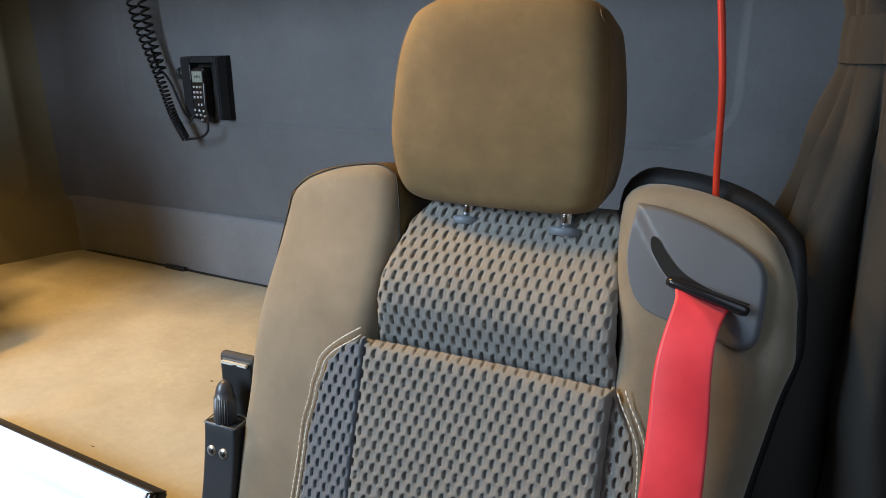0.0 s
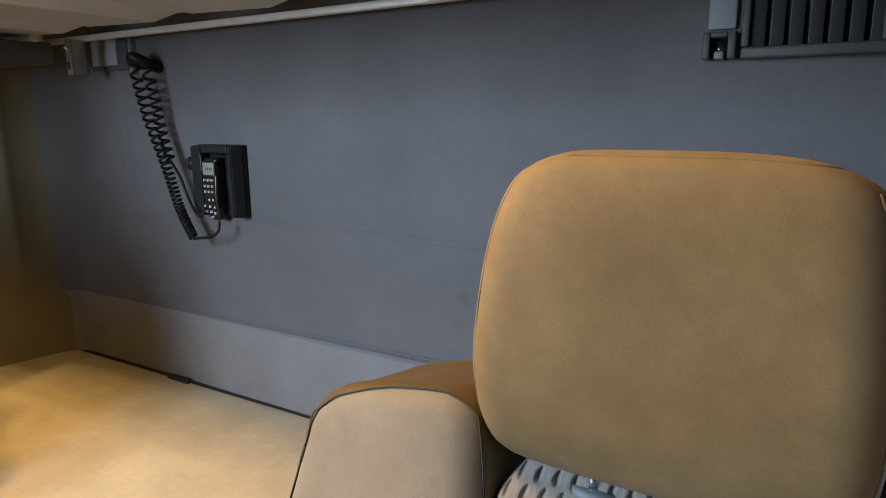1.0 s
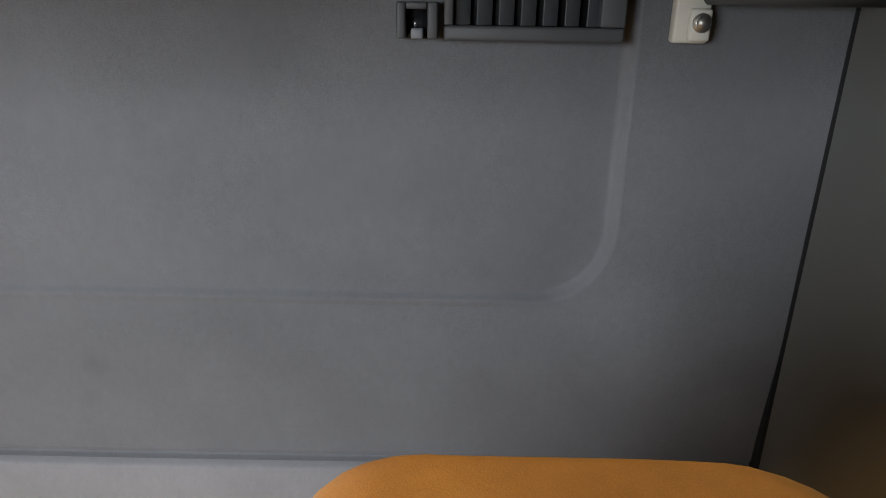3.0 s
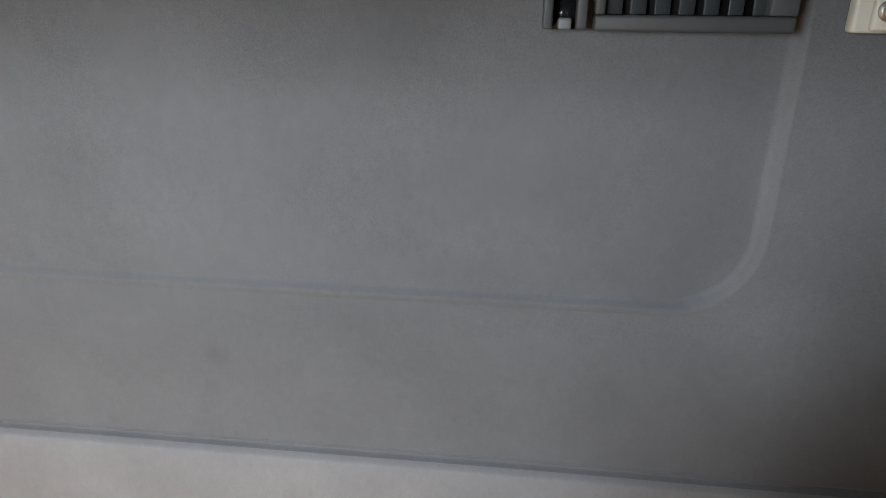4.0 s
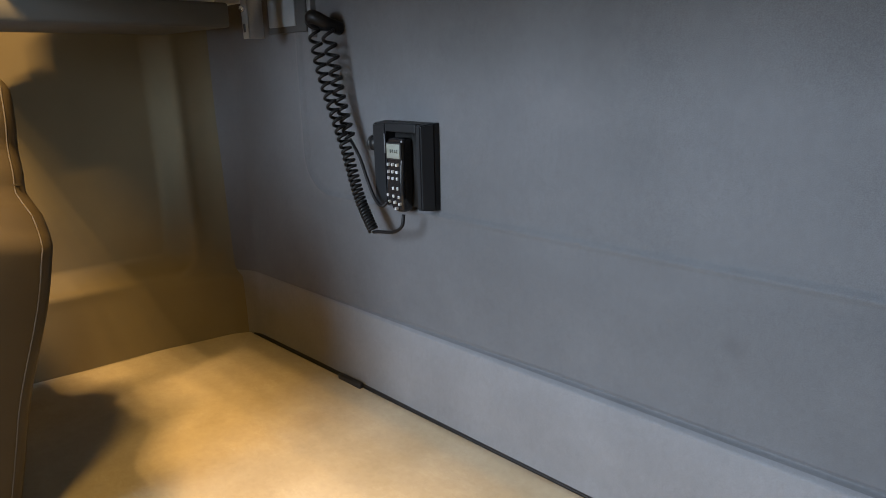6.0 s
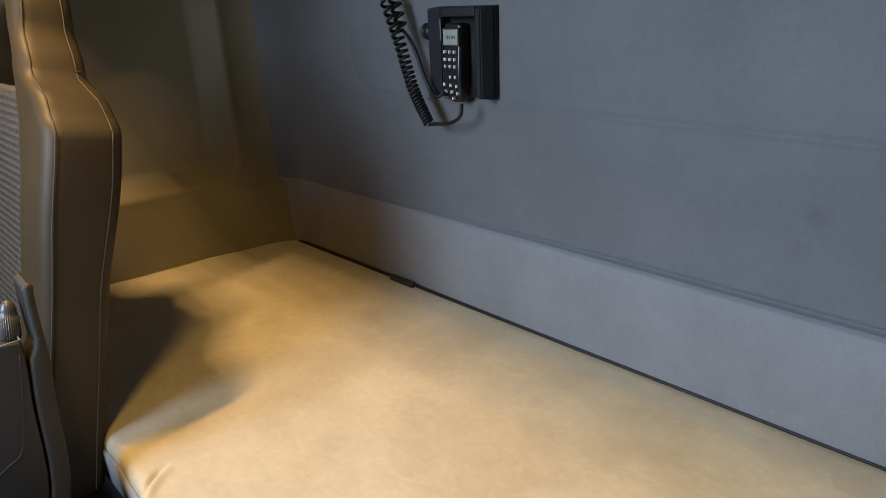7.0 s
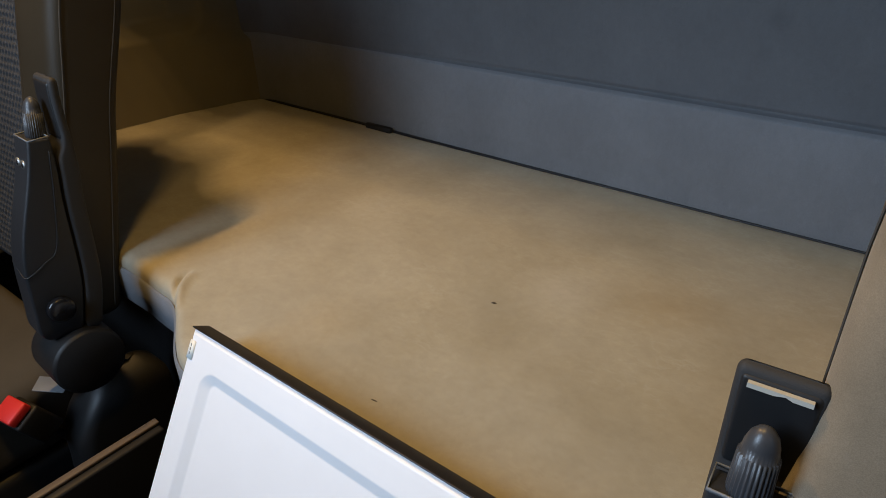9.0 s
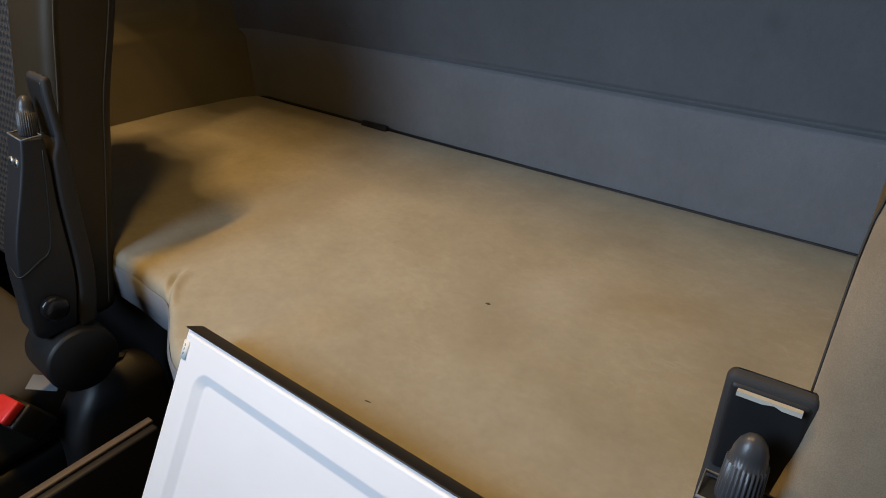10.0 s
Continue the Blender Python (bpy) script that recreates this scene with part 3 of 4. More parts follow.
lb = thing("bunk_bracket", "angled zinc bracket under the upper bunk end", "bracket", (0.285, -0.09, 1.318))
part("upright", box(0.0, 0.022, -0.004, 0.0, 0.0, 0.075, 0.001), M_STEEL, lb)
part("flange", box(0.018, 0.022, -0.004, 0.03, 0.0, 0.075, 0.001), M_STEEL, lb)
part("screw", tube([(0.009, -0.010, 0.055), (0.009, -0.0042, 0.055)], 0.006, 12), M_CHROME, lb)
part("slot_plug", box(0.006, 0.013, -0.006, -0.0041, 0.012, 0.028, 0.001), M_BLACK, lb)
arm_l = thing("bunk_end_beam", "olive-grey beam along the side wall below the upper bunk", "beam", (0.1, -0.35, 1.33))
part("beam", box(-0.13, 0.17, -0.16, 0.24, 0.01, 0.056, 0.006), M_PANEL, arm_l)

rb = thing("bunk_bracket", "ivory bracket with a bolt on the rear wall", "bracket", (1.886, -0.012, 1.291))
part("plate", box(-0.020, 0.014, -0.006, 0.010, 0.0, 0.14, 0.003), M_IVORY, rb)
part("step", box(-0.008, 0.013, -0.014, -0.0062, 0.002, 0.032, 0.003), M_IVORY, rb)
part("bolt", tube([(0.003, -0.019, 0.019), (0.003, -0.0142, 0.019)], 0.006, 6), M_STEEL, rb)
part("washer", tube([(0.003, -0.0160, 0.019), (0.003, -0.0141, 0.019)], 0.009, 16), M_STEEL, rb)
part("arm", tube([(0.0, -0.03, 0.052), (0.165, -0.03, 0.052)], 0.017, 14), M_VENT, rb, "dark grey tube arm")


# ---- rear wall fittings ----
def vent():
    x0, x1, z0, z1 = 1.645, 1.818, 1.290, 1.435
    ob = thing("wall_vent", "dark grey rectangular air vent with upright slats", "vent", (x0, -0.012, z0))
    w, h = x1 - x0, z1 - z0
    part("frame_bottom", box(0, w, -0.012, 0.012, 0, 0.014, 0.003), M_VENT, ob)
    part("frame_top", box(0, w, -0.012, 0.012, h - 0.014, h, 0.003), M_VENT, ob)
    part("frame_side", box(0, 0.009, -0.0118, 0.012, 0.0142, h - 0.0142, 0.002), M_VENT, ob)
    part("frame_side", box(w - 0.024, w, -0.0118, 0.012, 0.0142, h - 0.0142, 0.002), M_VENT, ob)
    part("duct", box(0.009, w - 0.024, 0.012, 0.018, 0.010, h - 0.010), M_BLACK, ob)
    span = w - 0.033
    for i in range(7):
        part("slat", box(-0.0085, 0.0085, -0.0012, 0.0012, 0.0145, h - 0.0145, 0.0008), M_SLATV, ob,
             m=pose(0.009 + span * (i + 0.42) / 6.6, 0.002, 0, 0, 0, 28))


vent()
sock = thing("wall_socket", "dark grey wall socket with a hooked catch", "socket", (1.599, -0.01, 1.291))
part("housing_left", box(0.0, 0.009, -0.012, 0.012, 0.0, 0.034, 0.002), M_VENT, sock)
part("housing_right", box(0.030, 0.040, -0.012, 0.012, 0.0, 0.034, 0.002), M_VENT, sock)
part("housing_top", box(0.0092, 0.0298, -0.012, 0.012, 0.027, 0.034, 0.002), M_VENT, sock)
part("recess", box(0.009, 0.030, 0.004, 0.008, 0.0, 0.027), M_BLACKGLOSS, sock)
part("catch", box(0.014, 0.026, -0.010, 0.004, 0.0, 0.010, 0.002), M_GREY, sock)
cov = thing("wall_plate", "plain blue-grey cover plate above the socket", "plate", (1.602, -0.002, 1.329))
part("cover", box(0.0, 0.034, -0.004, 0.012, 0.0, 0.085, 0.002), M_PLATE, cov)

lpl = thing("wall_plate", "pale blue-grey plate in a dark frame under the upper bunk", "plate", (0.245, -0.004, 1.338))
part("frame", box(-0.012, 0.128, -0.002, 0.012, -0.008, 0.075, 0.002), M_VENT, lpl)
part("plate", box(0.0, 0.095, -0.006, -0.0022, 0.004, 0.070, 0.0015), M_PLATE, lpl)
part("post", box(0.138, 0.150, -0.006, 0.012, -0.02, 0.075, 0.002), M_GREY, lpl)


def phone():
    ob = thing("wall_phone", "dark grey wall handset with keypad, small display and coiled cord", "handset", (0.578, 0.0, 1.017))
    # cradle: a raised frame round a deep recess, its outer side sloping back to the wall
    y0, zt = -0.033, 0.150
    part("back_plate", box(0.012, 0.143, -0.008, 0.012, 0.0, zt, 0.002), M_GREYD, ob, smooth=False)

    def ridge(name, xa, xb, xc, z0, z1):
        """An upright strip of the cradle: front face from xa to xb, then a slope that meets the wall at xc."""
        bm = bmesh.new()
        prof = [(xa, -0.0082), (xa, y0), (xb, y0), (xc, -0.0082)]
        rows = [[bm.verts.new((x, y, z + (0.003 if y == y0 else 0.0) * (1 if z == z0 else -1))) for x, y in prof] for z in (z0, z1)]
        bm.faces.new(rows[0])
        bm.faces.new(rows[1])
        for k in range(4):
            bm.faces.new((rows[0][k], rows[0][(k + 1) % 4], rows[1][(k + 1) % 4], rows[1][k]))
        bmesh.ops.recalc_face_normals(bm, faces=bm.faces)
        bmesh.ops.bevel(bm, geom=bm.edges[:], offset=0.0022, segments=2, affect='EDGES')
        part(name, bm, M_GREYD, ob, smooth=False)
    ridge("cradle_side", 0.0125, 0.046, 0.047, 0.0, zt)
    ridge("cradle_side", 0.1225, 0.1345, 0.1435, 0.0, zt)
    part("cradle_top", box(0.0462, 0.1222, y0 + 0.0005, -0.0082, zt - 0.016, zt - 0.001, 0.002), M_GREYD, ob, smooth=False)
    # recess floor coloured near black for the shade inside
    part("recess", box(0.0475, 0.1220, -0.0105, -0.0084, 0.002, zt - 0.0165), M_VOID, ob)
    # short paler tube: the highlight on the recess edge, put in as colour
    part("recess_lip_glint", tube([(0.0455, y0 - 0.0006, 0.096), (0.0455, y0 - 0.0012, 0.130)], 0.0012, 8), M_GREY, ob)
    hs = part("handset_body", loft(-0.007, 0.124, lerp_table([(-0.007, 0.060), (0.02, 0.0535), (0.124, 0.0535)]), lerp_table([(-0.007, 0.088), (0.03, 0.0935), (0.124, 0.0925)]),
                                   const(0.0110), lerp_table([(-0.007, 0.034), (0.03, 0.041), (0.124, 0.035)]), 0.005, 0.008, 0.005), M_BLACKGLOSS, ob)
    part("display_frame", box(0.0555, 0.0925, -0.0400, -0.0345, 0.087, 0.117, 0.0015), M_BLACK, hs)
    part("display", box(0.0575, 0.0905, -0.0408, -0.0400, 0.0895, 0.1145, 0.0004), M_LCD, hs, "grey-green display")
    for i in range(4):
        part("display_text", box(0.066 + 0.0055 * i, 0.069 + 0.0055 * i, -0.0412, -0.0408, 0.099, 0.105), M_INK, hs)
    keys = [(0.0605 + 0.0110 * col, z) for z in (0.0787, 0.0662, 0.0547) for col in range(3)]
    keys += [(0.0716, 0.0375), (0.0830, 0.0375), (0.0570, 0.0244), (0.0716, 0.0235), (0.0855, 0.0225), (0.0590, 0.0125), (0.0735, 0.0125), (0.0865, 0.0105), (0.0765, 0.0016)]
    for kx, kz in keys:
        part("key", box(kx - 0.0016, kx + 0.0016, -0.0432, -0.0360, kz - 0.0026, kz + 0.0026, 0.0007), M_KEY, hs)
    kn = part("knob", tube([(0.002, -0.020, 0.110), (0.014, -0.020, 0.110)], 0.012, 16), M_BLACK, ob)
    part("knob_rim", tube([(-0.004, -0.020, 0.110), (0.002, -0.020, 0.110)], 0.014, 16), M_BLACK, kn)
    return ob


M_GREYD = plastic("phone_grey", (0.013, 0.0145, 0.017), 0.5, 1100.0, 0.12, 0.25)
phone()


def helix(axis, turns, radius, wire, per=14):
    """A wire wound round an axis line; radius and the density of turns vary along it."""
    n = int(turns * per)
    line = curve_points(axis, 200)
    out = []
    for i in range(n + 1):
        u = i / n
        s = u ** 0.72
        k = min(int(s * 198), 198)
        p = line[k].lerp(line[k + 1], s * 198 - k if s < 1 else 1.0)
        d = (line[k + 1] - line[k]).normalized()
        a = d.orthogonal().normalized()
        b = d.cross(a)
        ang = 2 * math.pi * turns * u
        r = radius * (1.0 - 0.25 * u)
        out.append(p + a * math.cos(ang) * r + b * math.sin(ang) * r)
    return tube(out, wire, 6)


cord = thing("coiled_cord", "black coiled cord hanging from a wall hook to the handset", "cord", (0.42, -0.03, 1.35))
ci = Matrix.Translation((-0.41, 0.03, -1.35))
part("hook", tube(curve_points([(0.434, 0.0, 1.338), (0.435, -0.035, 1.341), (0.443, -0.050, 1.349), (0.455, -0.048, 1.348), (0.464, -0.032, 1.338), (0.462, 0.0, 1.330)], 30), 0.0125, 10), M_CORD, cord, m=ci)
part("coil", helix([(0.436, -0.045, 1.345), (0.464, -0.045, 1.24), (0.515, -0.045, 1.12), (0.552, -0.048, 1.03), (0.590, -0.05, 0.972)], 34, 0.0100, 0.0032), M_CORD, cord, m=ci)
part("coil", helix([(0.464, -0.035, 1.345), (0.476, -0.032, 1.28), (0.487, -0.03, 1.21), (0.512, -0.03, 1.13)], 11, 0.0110, 0.0034), M_CORD, cord, m=ci)
part("lead", tube(curve_points([(0.512, -0.03, 1.13), (0.545, -0.046, 1.118), (0.562, -0.048, 1.098), (0.577, -0.048, 1.065), (0.595, -0.048, 1.033), (0.616, -0.050, 1.021), (0.628, -0.045, 1.030)], 30), 0.0032, 8), M_CORD, cord, m=ci)
part("lead", tube(curve_points([(0.590, -0.05, 0.969), (0.605, -0.05, 0.972), (0.645, -0.05, 0.978), (0.668, -0.05, 0.992), (0.668, -0.045, 1.012)], 30), 0.0032, 8), M_CORD, cord, m=ci)

# red air hose behind the driver's seat
hose = thing("red_air_hose", "red air hose with a pale spring sleeve hanging behind the seat", "hose", (1.8740, -0.598, 0.9))
hi = Matrix.Translation((-1.8740, 0.598, -0.9))
part("hose", tube(curve_points([(1.8880, -0.56, 0.80), (1.8840, -0.575, 0.95), (1.8760, -0.592, 1.05), (1.87400, -0.604, 1.13), (1.8655, -0.612, 1.213)], 40), 0.0027, 12), M_REDHOSE, hose, m=hi)
sp = [(1.8655 + 0.0031 * math.cos(i * 0.6), -0.613 + 0.0031 * math.sin(i * 0.6) - 0.00002 * i, 1.211 + i * 0.00022) for i in range(900)]
part("spring_sleeve", tube(sp, 0.0010, 5), M_SPRING, hose, m=hi)
part("inner_line", tube([(1.8655, -0.612, 1.211), (1.87400, -0.63, 1.41)], 0.0026, 10), M_BROWN, hose, m=hi)


# ---- driver's seat ----
def driver_seat():
    px, py, pz, rec = 1.676, -0.602, 1.007, -15
    seat = thing("driver_chair", "brown-grey cloth cab seat with dimpled inserts and red belt", "seat", m=pose(px, py, pz, rec))
    # left bolster
    l_in = lerp_table([(-0.5, -0.086), (-0.132, -0.084), (-0.016, -0.080), (0.01, -0.084), (0.044, -0.092)])
    l_out = lerp_table([(-0.5, -0.250), (-0.29, -0.240), (-0.2, -0.235), (-0.1, -0.236), (0.05, -0.238)])

    def warp_l(x, y, z):
        k = smooth01(-0.16, 0.04, z)
        u = min(1.0, max(0.0, (-0.092 - x) / 0.146))
        deep = min(1.0, max(0.0, (y + 0.02) / 0.10))
        return x, y + 0.012 * k * u, z - k * (0.004 * u + 0.021 * u * u + 0.020 * u ** 8) + 0.009 * k * deep * (1 - 0.6 * u * u)
    wf = lerp_table([(-0.5, 0.060), (-0.18, 0.060), (0.05, 0.036)])
    bl = part("side_bolster", loft(-0.5, 0.044, l_out, l_in, const(-0.085), wf, 0.022, 0.02, 0.018, 0.004, warp_l, 40), M_SEAT, seat)

    # the top and the outer side of the bolster are covered in darker imitation leather, with a seam along its front edge
    bm = bmesh.new()
    gv, gf = loft(-0.5, 0.044, l_out, l_in, const(-0.085), wf, 0.022, 0.02, 0.018, 0.004, warp_l, 40)
    vs = [bm.verts.new(p) for p in gv]
    for f in gf:
        bm.faces.new([vs[i] for i in f])
    bmesh.ops.recalc_face_normals(bm, faces=bm.faces)
    for co_, no_ in (((0, CAP_Y, 0), (0, 1, 0)), ((0, 0, -0.46), (0, 0, 1))):
        bmesh.ops.bisect_plane(bm, geom=bm.verts[:] + bm.edges[:] + bm.faces[:], plane_co=co_, plane_no=no_, clear_inner=True)
    bm.normal_update()
    for v_ in bm.verts:
        v_.co += v_.normal * 0.0010
    rim = sorted((v_.co.copy() for v_ in bm.verts if abs(v_.co.y - CAP_Y) < 0.0012 and v_.co.z > -0.45), key=lambda c_: math.atan2(-c_.x - 0.16, c_.z + 0.25))
    part("cap", bm, M_CAP, bl, "dark gold-brown imitation leather cap")
    part("piping", tube(curve_points([(c_.x, c_.y, c_.z) for c_ in rim[::2]], 300), 0.0007, 6), M_PIPE, bl, "dark piped seam")
    # right bolster with the belt guide
    r_in = lerp_table([(-0.5, 0.148), (-0.135, 0.144), (0.01, 0.130), (0.05, 0.132)])
    r_out = spline_table([(-0.5, 0.224), (-0.3, 0.238), (-0.2, 0.251), (-0.139, 0.261), (-0.104, 0.267), (-0.061, 0.273), (-0.02, 0.272), (0.05, 0.268)])

    def warp_r(x, y, z):
        k = smooth01(-0.13, 0.04, z)
        u = min(1.0, max(0.0, (x - 0.150) / 0.120))
        return x, y, z - k * (0.036 * u * u + 0.030 * u ** 6)
    br = part("side_bolster", loft(-0.5, 0.044, r_in, r_out, const(-0.085), const(0.036), 0.022, 0.02, 0.02, 0.002, warp_r, 40), M_SEAT, seat)
    rim = [warp_r(r_in(z) + 0.002, 0.02, z) for z in np.linspace(-0.16, 0.036, 8)] + [warp_r(0.145 + 0.114 * u, 0.022, 0.048) for u in np.linspace(0, 1, 10)]
    rim += [warp_r(r_out(z) - 0.006, 0.02, z) for z in np.linspace(0.03, -0.45, 14)]
    part("shell_edge", tube(curve_points(rim, 90), 0.0125, 10), M_BLACK, br, "black plastic shell edge")
    # back shell
    part("back_shell", loft(-0.5, -0.03, const(-0.195), const(0.235), const(-0.12), const(-0.03), 0.03, 0.02, 0.03), M_BLACK, seat)
    # centre inserts
    c_l = lerp_table([(-0.5, -0.089), (-0.132, -0.087), (-0.082, -0.083), (-0.016, -0.078), (0.020, -0.062)])
    c_r = lerp_table([(-0.5, 0.150), (-0.135, 0.147), (-0.09, 0.142), (-0.044, 0.138), (0.008, 0.132), (0.020, 0.120)])

    def face_up(x, z):
        u = (x - 0.030) / 0.115
        return 0.042 + 0.010 * u * u - 0.008 * u - 0.056 * smooth01(-0.078, 0.032, z) - 0.018 * smooth01(0.085, 0.135, -z)

    def face_low(x, z):
        u = (x - 0.030) / 0.115
        return 0.052 + 0.008 * u * u - 0.008 * u
    part("upper_insert", knit_patch(c_l, c_r, -0.137, 0.020, face_up), M_KNIT, seat, "grey-brown dimpled knit")
    part("lower_insert", knit_patch(c_l, c_r, -0.46, -0.129, face_low), M_KNIT, seat, "grey-brown dimpled knit")
    # side inserts under pale double stitching
    s_l = lerp_table([(-0.46, -0.152), (-0.235, -0.138), (-0.188, -0.131), (-0.159, -0.124), (-0.143, -0.112), (-0.126, -0.088)])
    part("side_insert", knit_patch(s_l, const(-0.083), -0.46, -0.126, lambda x, z: 0.0685, roll=0.005, skirt=0.006, depth=0.0040), M_KNITB, seat)
    st = [(s_l(z) - 0.003, -0.0655, z) for z in np.linspace(-0.46, -0.131, 26)] + [(-0.084, -0.0648, -0.1215)]
    st2 = [(s_l(z) - 0.009, -0.0655, z + 0.004) for z in np.linspace(-0.46, -0.133, 26)] + [(-0.085, -0.0645, -0.1150)]
    part("stitching", stitches(st), M_THREAD, seat, "pale thread stitching")
    part("stitching", stitches(st2), M_THREAD, seat, "pale thread stitching")
    s_r = spline_table([(-0.46, 0.192), (-0.30, 0.178), (-0.206, 0.1725), (-0.178, 0.170), (-0.162, 0.1655), (-0.148, 0.157), (-0.128, 0.147)])
    part("side_insert", knit_patch(const(0.144), s_r, -0.46, -0.128, lambda x, z: 0.0395, roll=0.004, skirt=0.006), M_KNIT, seat)
    part("stitching", stitches([(s_r(z) + 0.003, -0.0405, z) for z in np.linspace(-0.46, -0.129, 26)]), M_THREAD, seat, "pale thread stitching")
    part("stitching", stitches([(s_r(z) + 0.009, -0.0405, z + 0.003) for z in np.linspace(-0.46, -0.129, 26)]), M_THREAD, seat, "pale thread stitching")
    # headrest on two chrome posts
    h = Matrix.Rotation(radians(-rec), 4, 'X')
    hp = pose(0, 0, 0) @ h
    hl = spline_table([(0.012, -0.087), (0.04, -0.096), (0.075, -0.100), (0.12, -0.096), (0.155, -0.091), (0.176, -0.0855), (0.192, -0.078), (0.202, -0.065)])
    hr = spline_table([(0.012, 0.108), (0.05, 0.117), (0.10, 0.117), (0.15, 0.114), (0.18, 0.111), (0.193, 0.106), (0.202, 0.094)])
    wfh = spline_table([(0.012, 0.018), (0.05, 0.027), (0.12, 0.027), (0.17, 0.022), (0.202, 0.013)])
    wbh = lerp_table([(0.02, -0.092), (0.1, -0.105), (0.206, -0.094)])

    def warp_h(x, y, z):
        u = min(1.0, max(0.0, (y + 0.01) / 0.11))
        v = min(1.0, max(0.0, (abs(x - 0.004) - 0.025) / 0.075))
        return 0.004 + (x - 0.004) * (1 - (0.255 - 0.025 * smooth01(0.16, 0.20, z) if x < 0.004 else 0.11) * u), y, z - (0.021 * u + (0.012 - 0.018 * u if x < 0.004 else 0.006 - 0.003 * u) * v * v) * smooth01(0.1, 0.2, z)
    hd = part("headrest", loft(0.012, 0.202, hl, hr, wbh, wfh, 0.024, 0.016, 0.011, 0.006, warp_h, 44, 18), M_HEADREST_WARM, seat, "brown-grey cloth headrest, its colour warmed for lamp light", m=hp)

    def on_face(x, z, e=0.0):
        lo, hi, q = hl(z) + e, hr(z) - e, 0.024
        d = max(0.0, q - (hi - x), q - (x - lo))
        u = (x - lo) / (hi - lo) * 2 - 1
        w = wfh(z) - e - q + math.sqrt(max(q * q - d * d, 0.0)) + 0.006 * (1 - u * u)
        return warp_h(x, -(w - 0.0007), z)
    seam = [on_face(hr(z) - 0.0020, z) for z in np.linspace(0.026, 0.172, 16)] + [on_face(hr(z) - 0.006, z) for z in (0.183, 0.190)]
    part("seam", tube(curve_points(seam, 140), 0.0008, 6), M_HEADREST_WARM, hd)
    e1 = 0.0032
    lo, hi = hl(0.1988) + 0.016, hr(0.1988) - 0.012
    seam = [on_face(hl(z) + 0.007, z) for z in (0.03, 0.06, 0.10, 0.13, 0.155, 0.172)] + [on_face(hl(0.186) + 0.009, 0.186, 0.0002), on_face(hl(0.193) + 0.012, 0.193, 0.0012)]
    seam += [on_face(lo + (hi - lo) * k / 20, 0.1988, e1) for k in range(2, 21)]
    part("seam", tube(curve_points(seam, 140), 0.0008, 6), M_HEADREST_WARM, hd)
    for x in (-0.023, 0.077):
        pst = part("headrest_post", tube([(x, 0.002, -0.03), (x, 0.002, 0.06)], 0.0055, 14), M_CHROME, seat)
        part("collar", tube([(x, 0.004, -0.009), (x, 0.004, -0.003), (x, 0.004, -0.0015), (x, 0.004, -0.001)], [0.0150, 0.0155, 0.0145, 0.0090], 24), M_GREY, pst, "grey plastic guide collar")
    # belt guide
    out = [(0.147, 0.025), (0.169, 0.023), (0.202, 0.013), (0.235, -0.004), (0.247, -0.021), (0.248, -0.050), (0.246, -0.070), (0.236, -0.078), (0.220, -0.075), (0.181, -0.065), (0.160, -0.057), (0.148, -0.039), (0.143, -0.010), (0.147, 0.025)]
    ring = curve_points([(x, 0, z) for x, z in out], 72)[:-1]
    c = Vector((0.197, 0, -0.026))
    verts, st_ = [], [(1.0, 0.030), (1.0, 0.0405), (0.992, 0.0435), (0.975, 0.0460), (0.95, 0.0475)] + [(q, 0.0482 + 0.0030 * (1 - q * q)) for q in np.linspace(0.92, 0.03, 30)]
    for s, w in st_:
        for p in ring:
            q = c + (p - c) * s
            # the corner below the slot is scooped out behind the webbing
            crease = 0.028 - (q.x - 0.147) * 1.55 if q.x < 0.182 else -0.026 - (q.x - 0.182) * 0.42
            scoop = 0.0125 * smooth01(0.0, 0.016, crease - q.z) * (1 - smooth01(0.208, 0.236, q.x))
            verts.append((q.x, -max(w - scoop, 0.0385 if s < 1.0 else min(w, 0.037)), q.z))
    bz = part("belt_guide", (verts, grid_faces(len(st_), len(ring), True) + [tuple(range((len(st_) - 1) * len(ring), len(st_) * len(ring)))]), M_BEZEL, seat, "grey plastic belt guide")
    slot = curve_points([(0.164, -0.0472, -0.001), (0.172, -0.0472, -0.014), (0.186, -0.0472, -0.029), (0.208, -0.0472, -0.039), (0.236, -0.0472, -0.045)], 24)

    def wide(i):
        return math.sqrt(min(1.0, (i + 0.3) / 3.0)) * (0.92 + 0.20 * math.exp(-((i - 12) / 6.0) ** 2))
    # flat black sheets on the guide stand in for the slot's shaded depth
    part("slot", ([(p.x + n * 0.0032 * wide(i), -0.0515, p.z + n * 0.0038 * wide(i)) for i, p in enumerate(slot) for n in (-1, 1)] + [(p.x + n * 0.0032 * wide(i), -0.0450, p.z + n * 0.0038 * wide(i)) for i, p in enumerate(slot) for n in (-1, 1)],
                  grid_faces(24, 2) + [(a[0] + 48, a[1] + 48, a[2] + 48, a[3] + 48) for a in grid_faces(24, 2)]), M_VOID, bz)
    part("slider_bar", tube([(0.181, -0.058, -0.0322), (0.184, -0.059, -0.033), (0.235, -0.059, -0.046), (0.238, -0.058, -0.0468)], [0.0036, 0.0044, 0.0044, 0.0036], 10), M_BLACKGLOSS, bz)
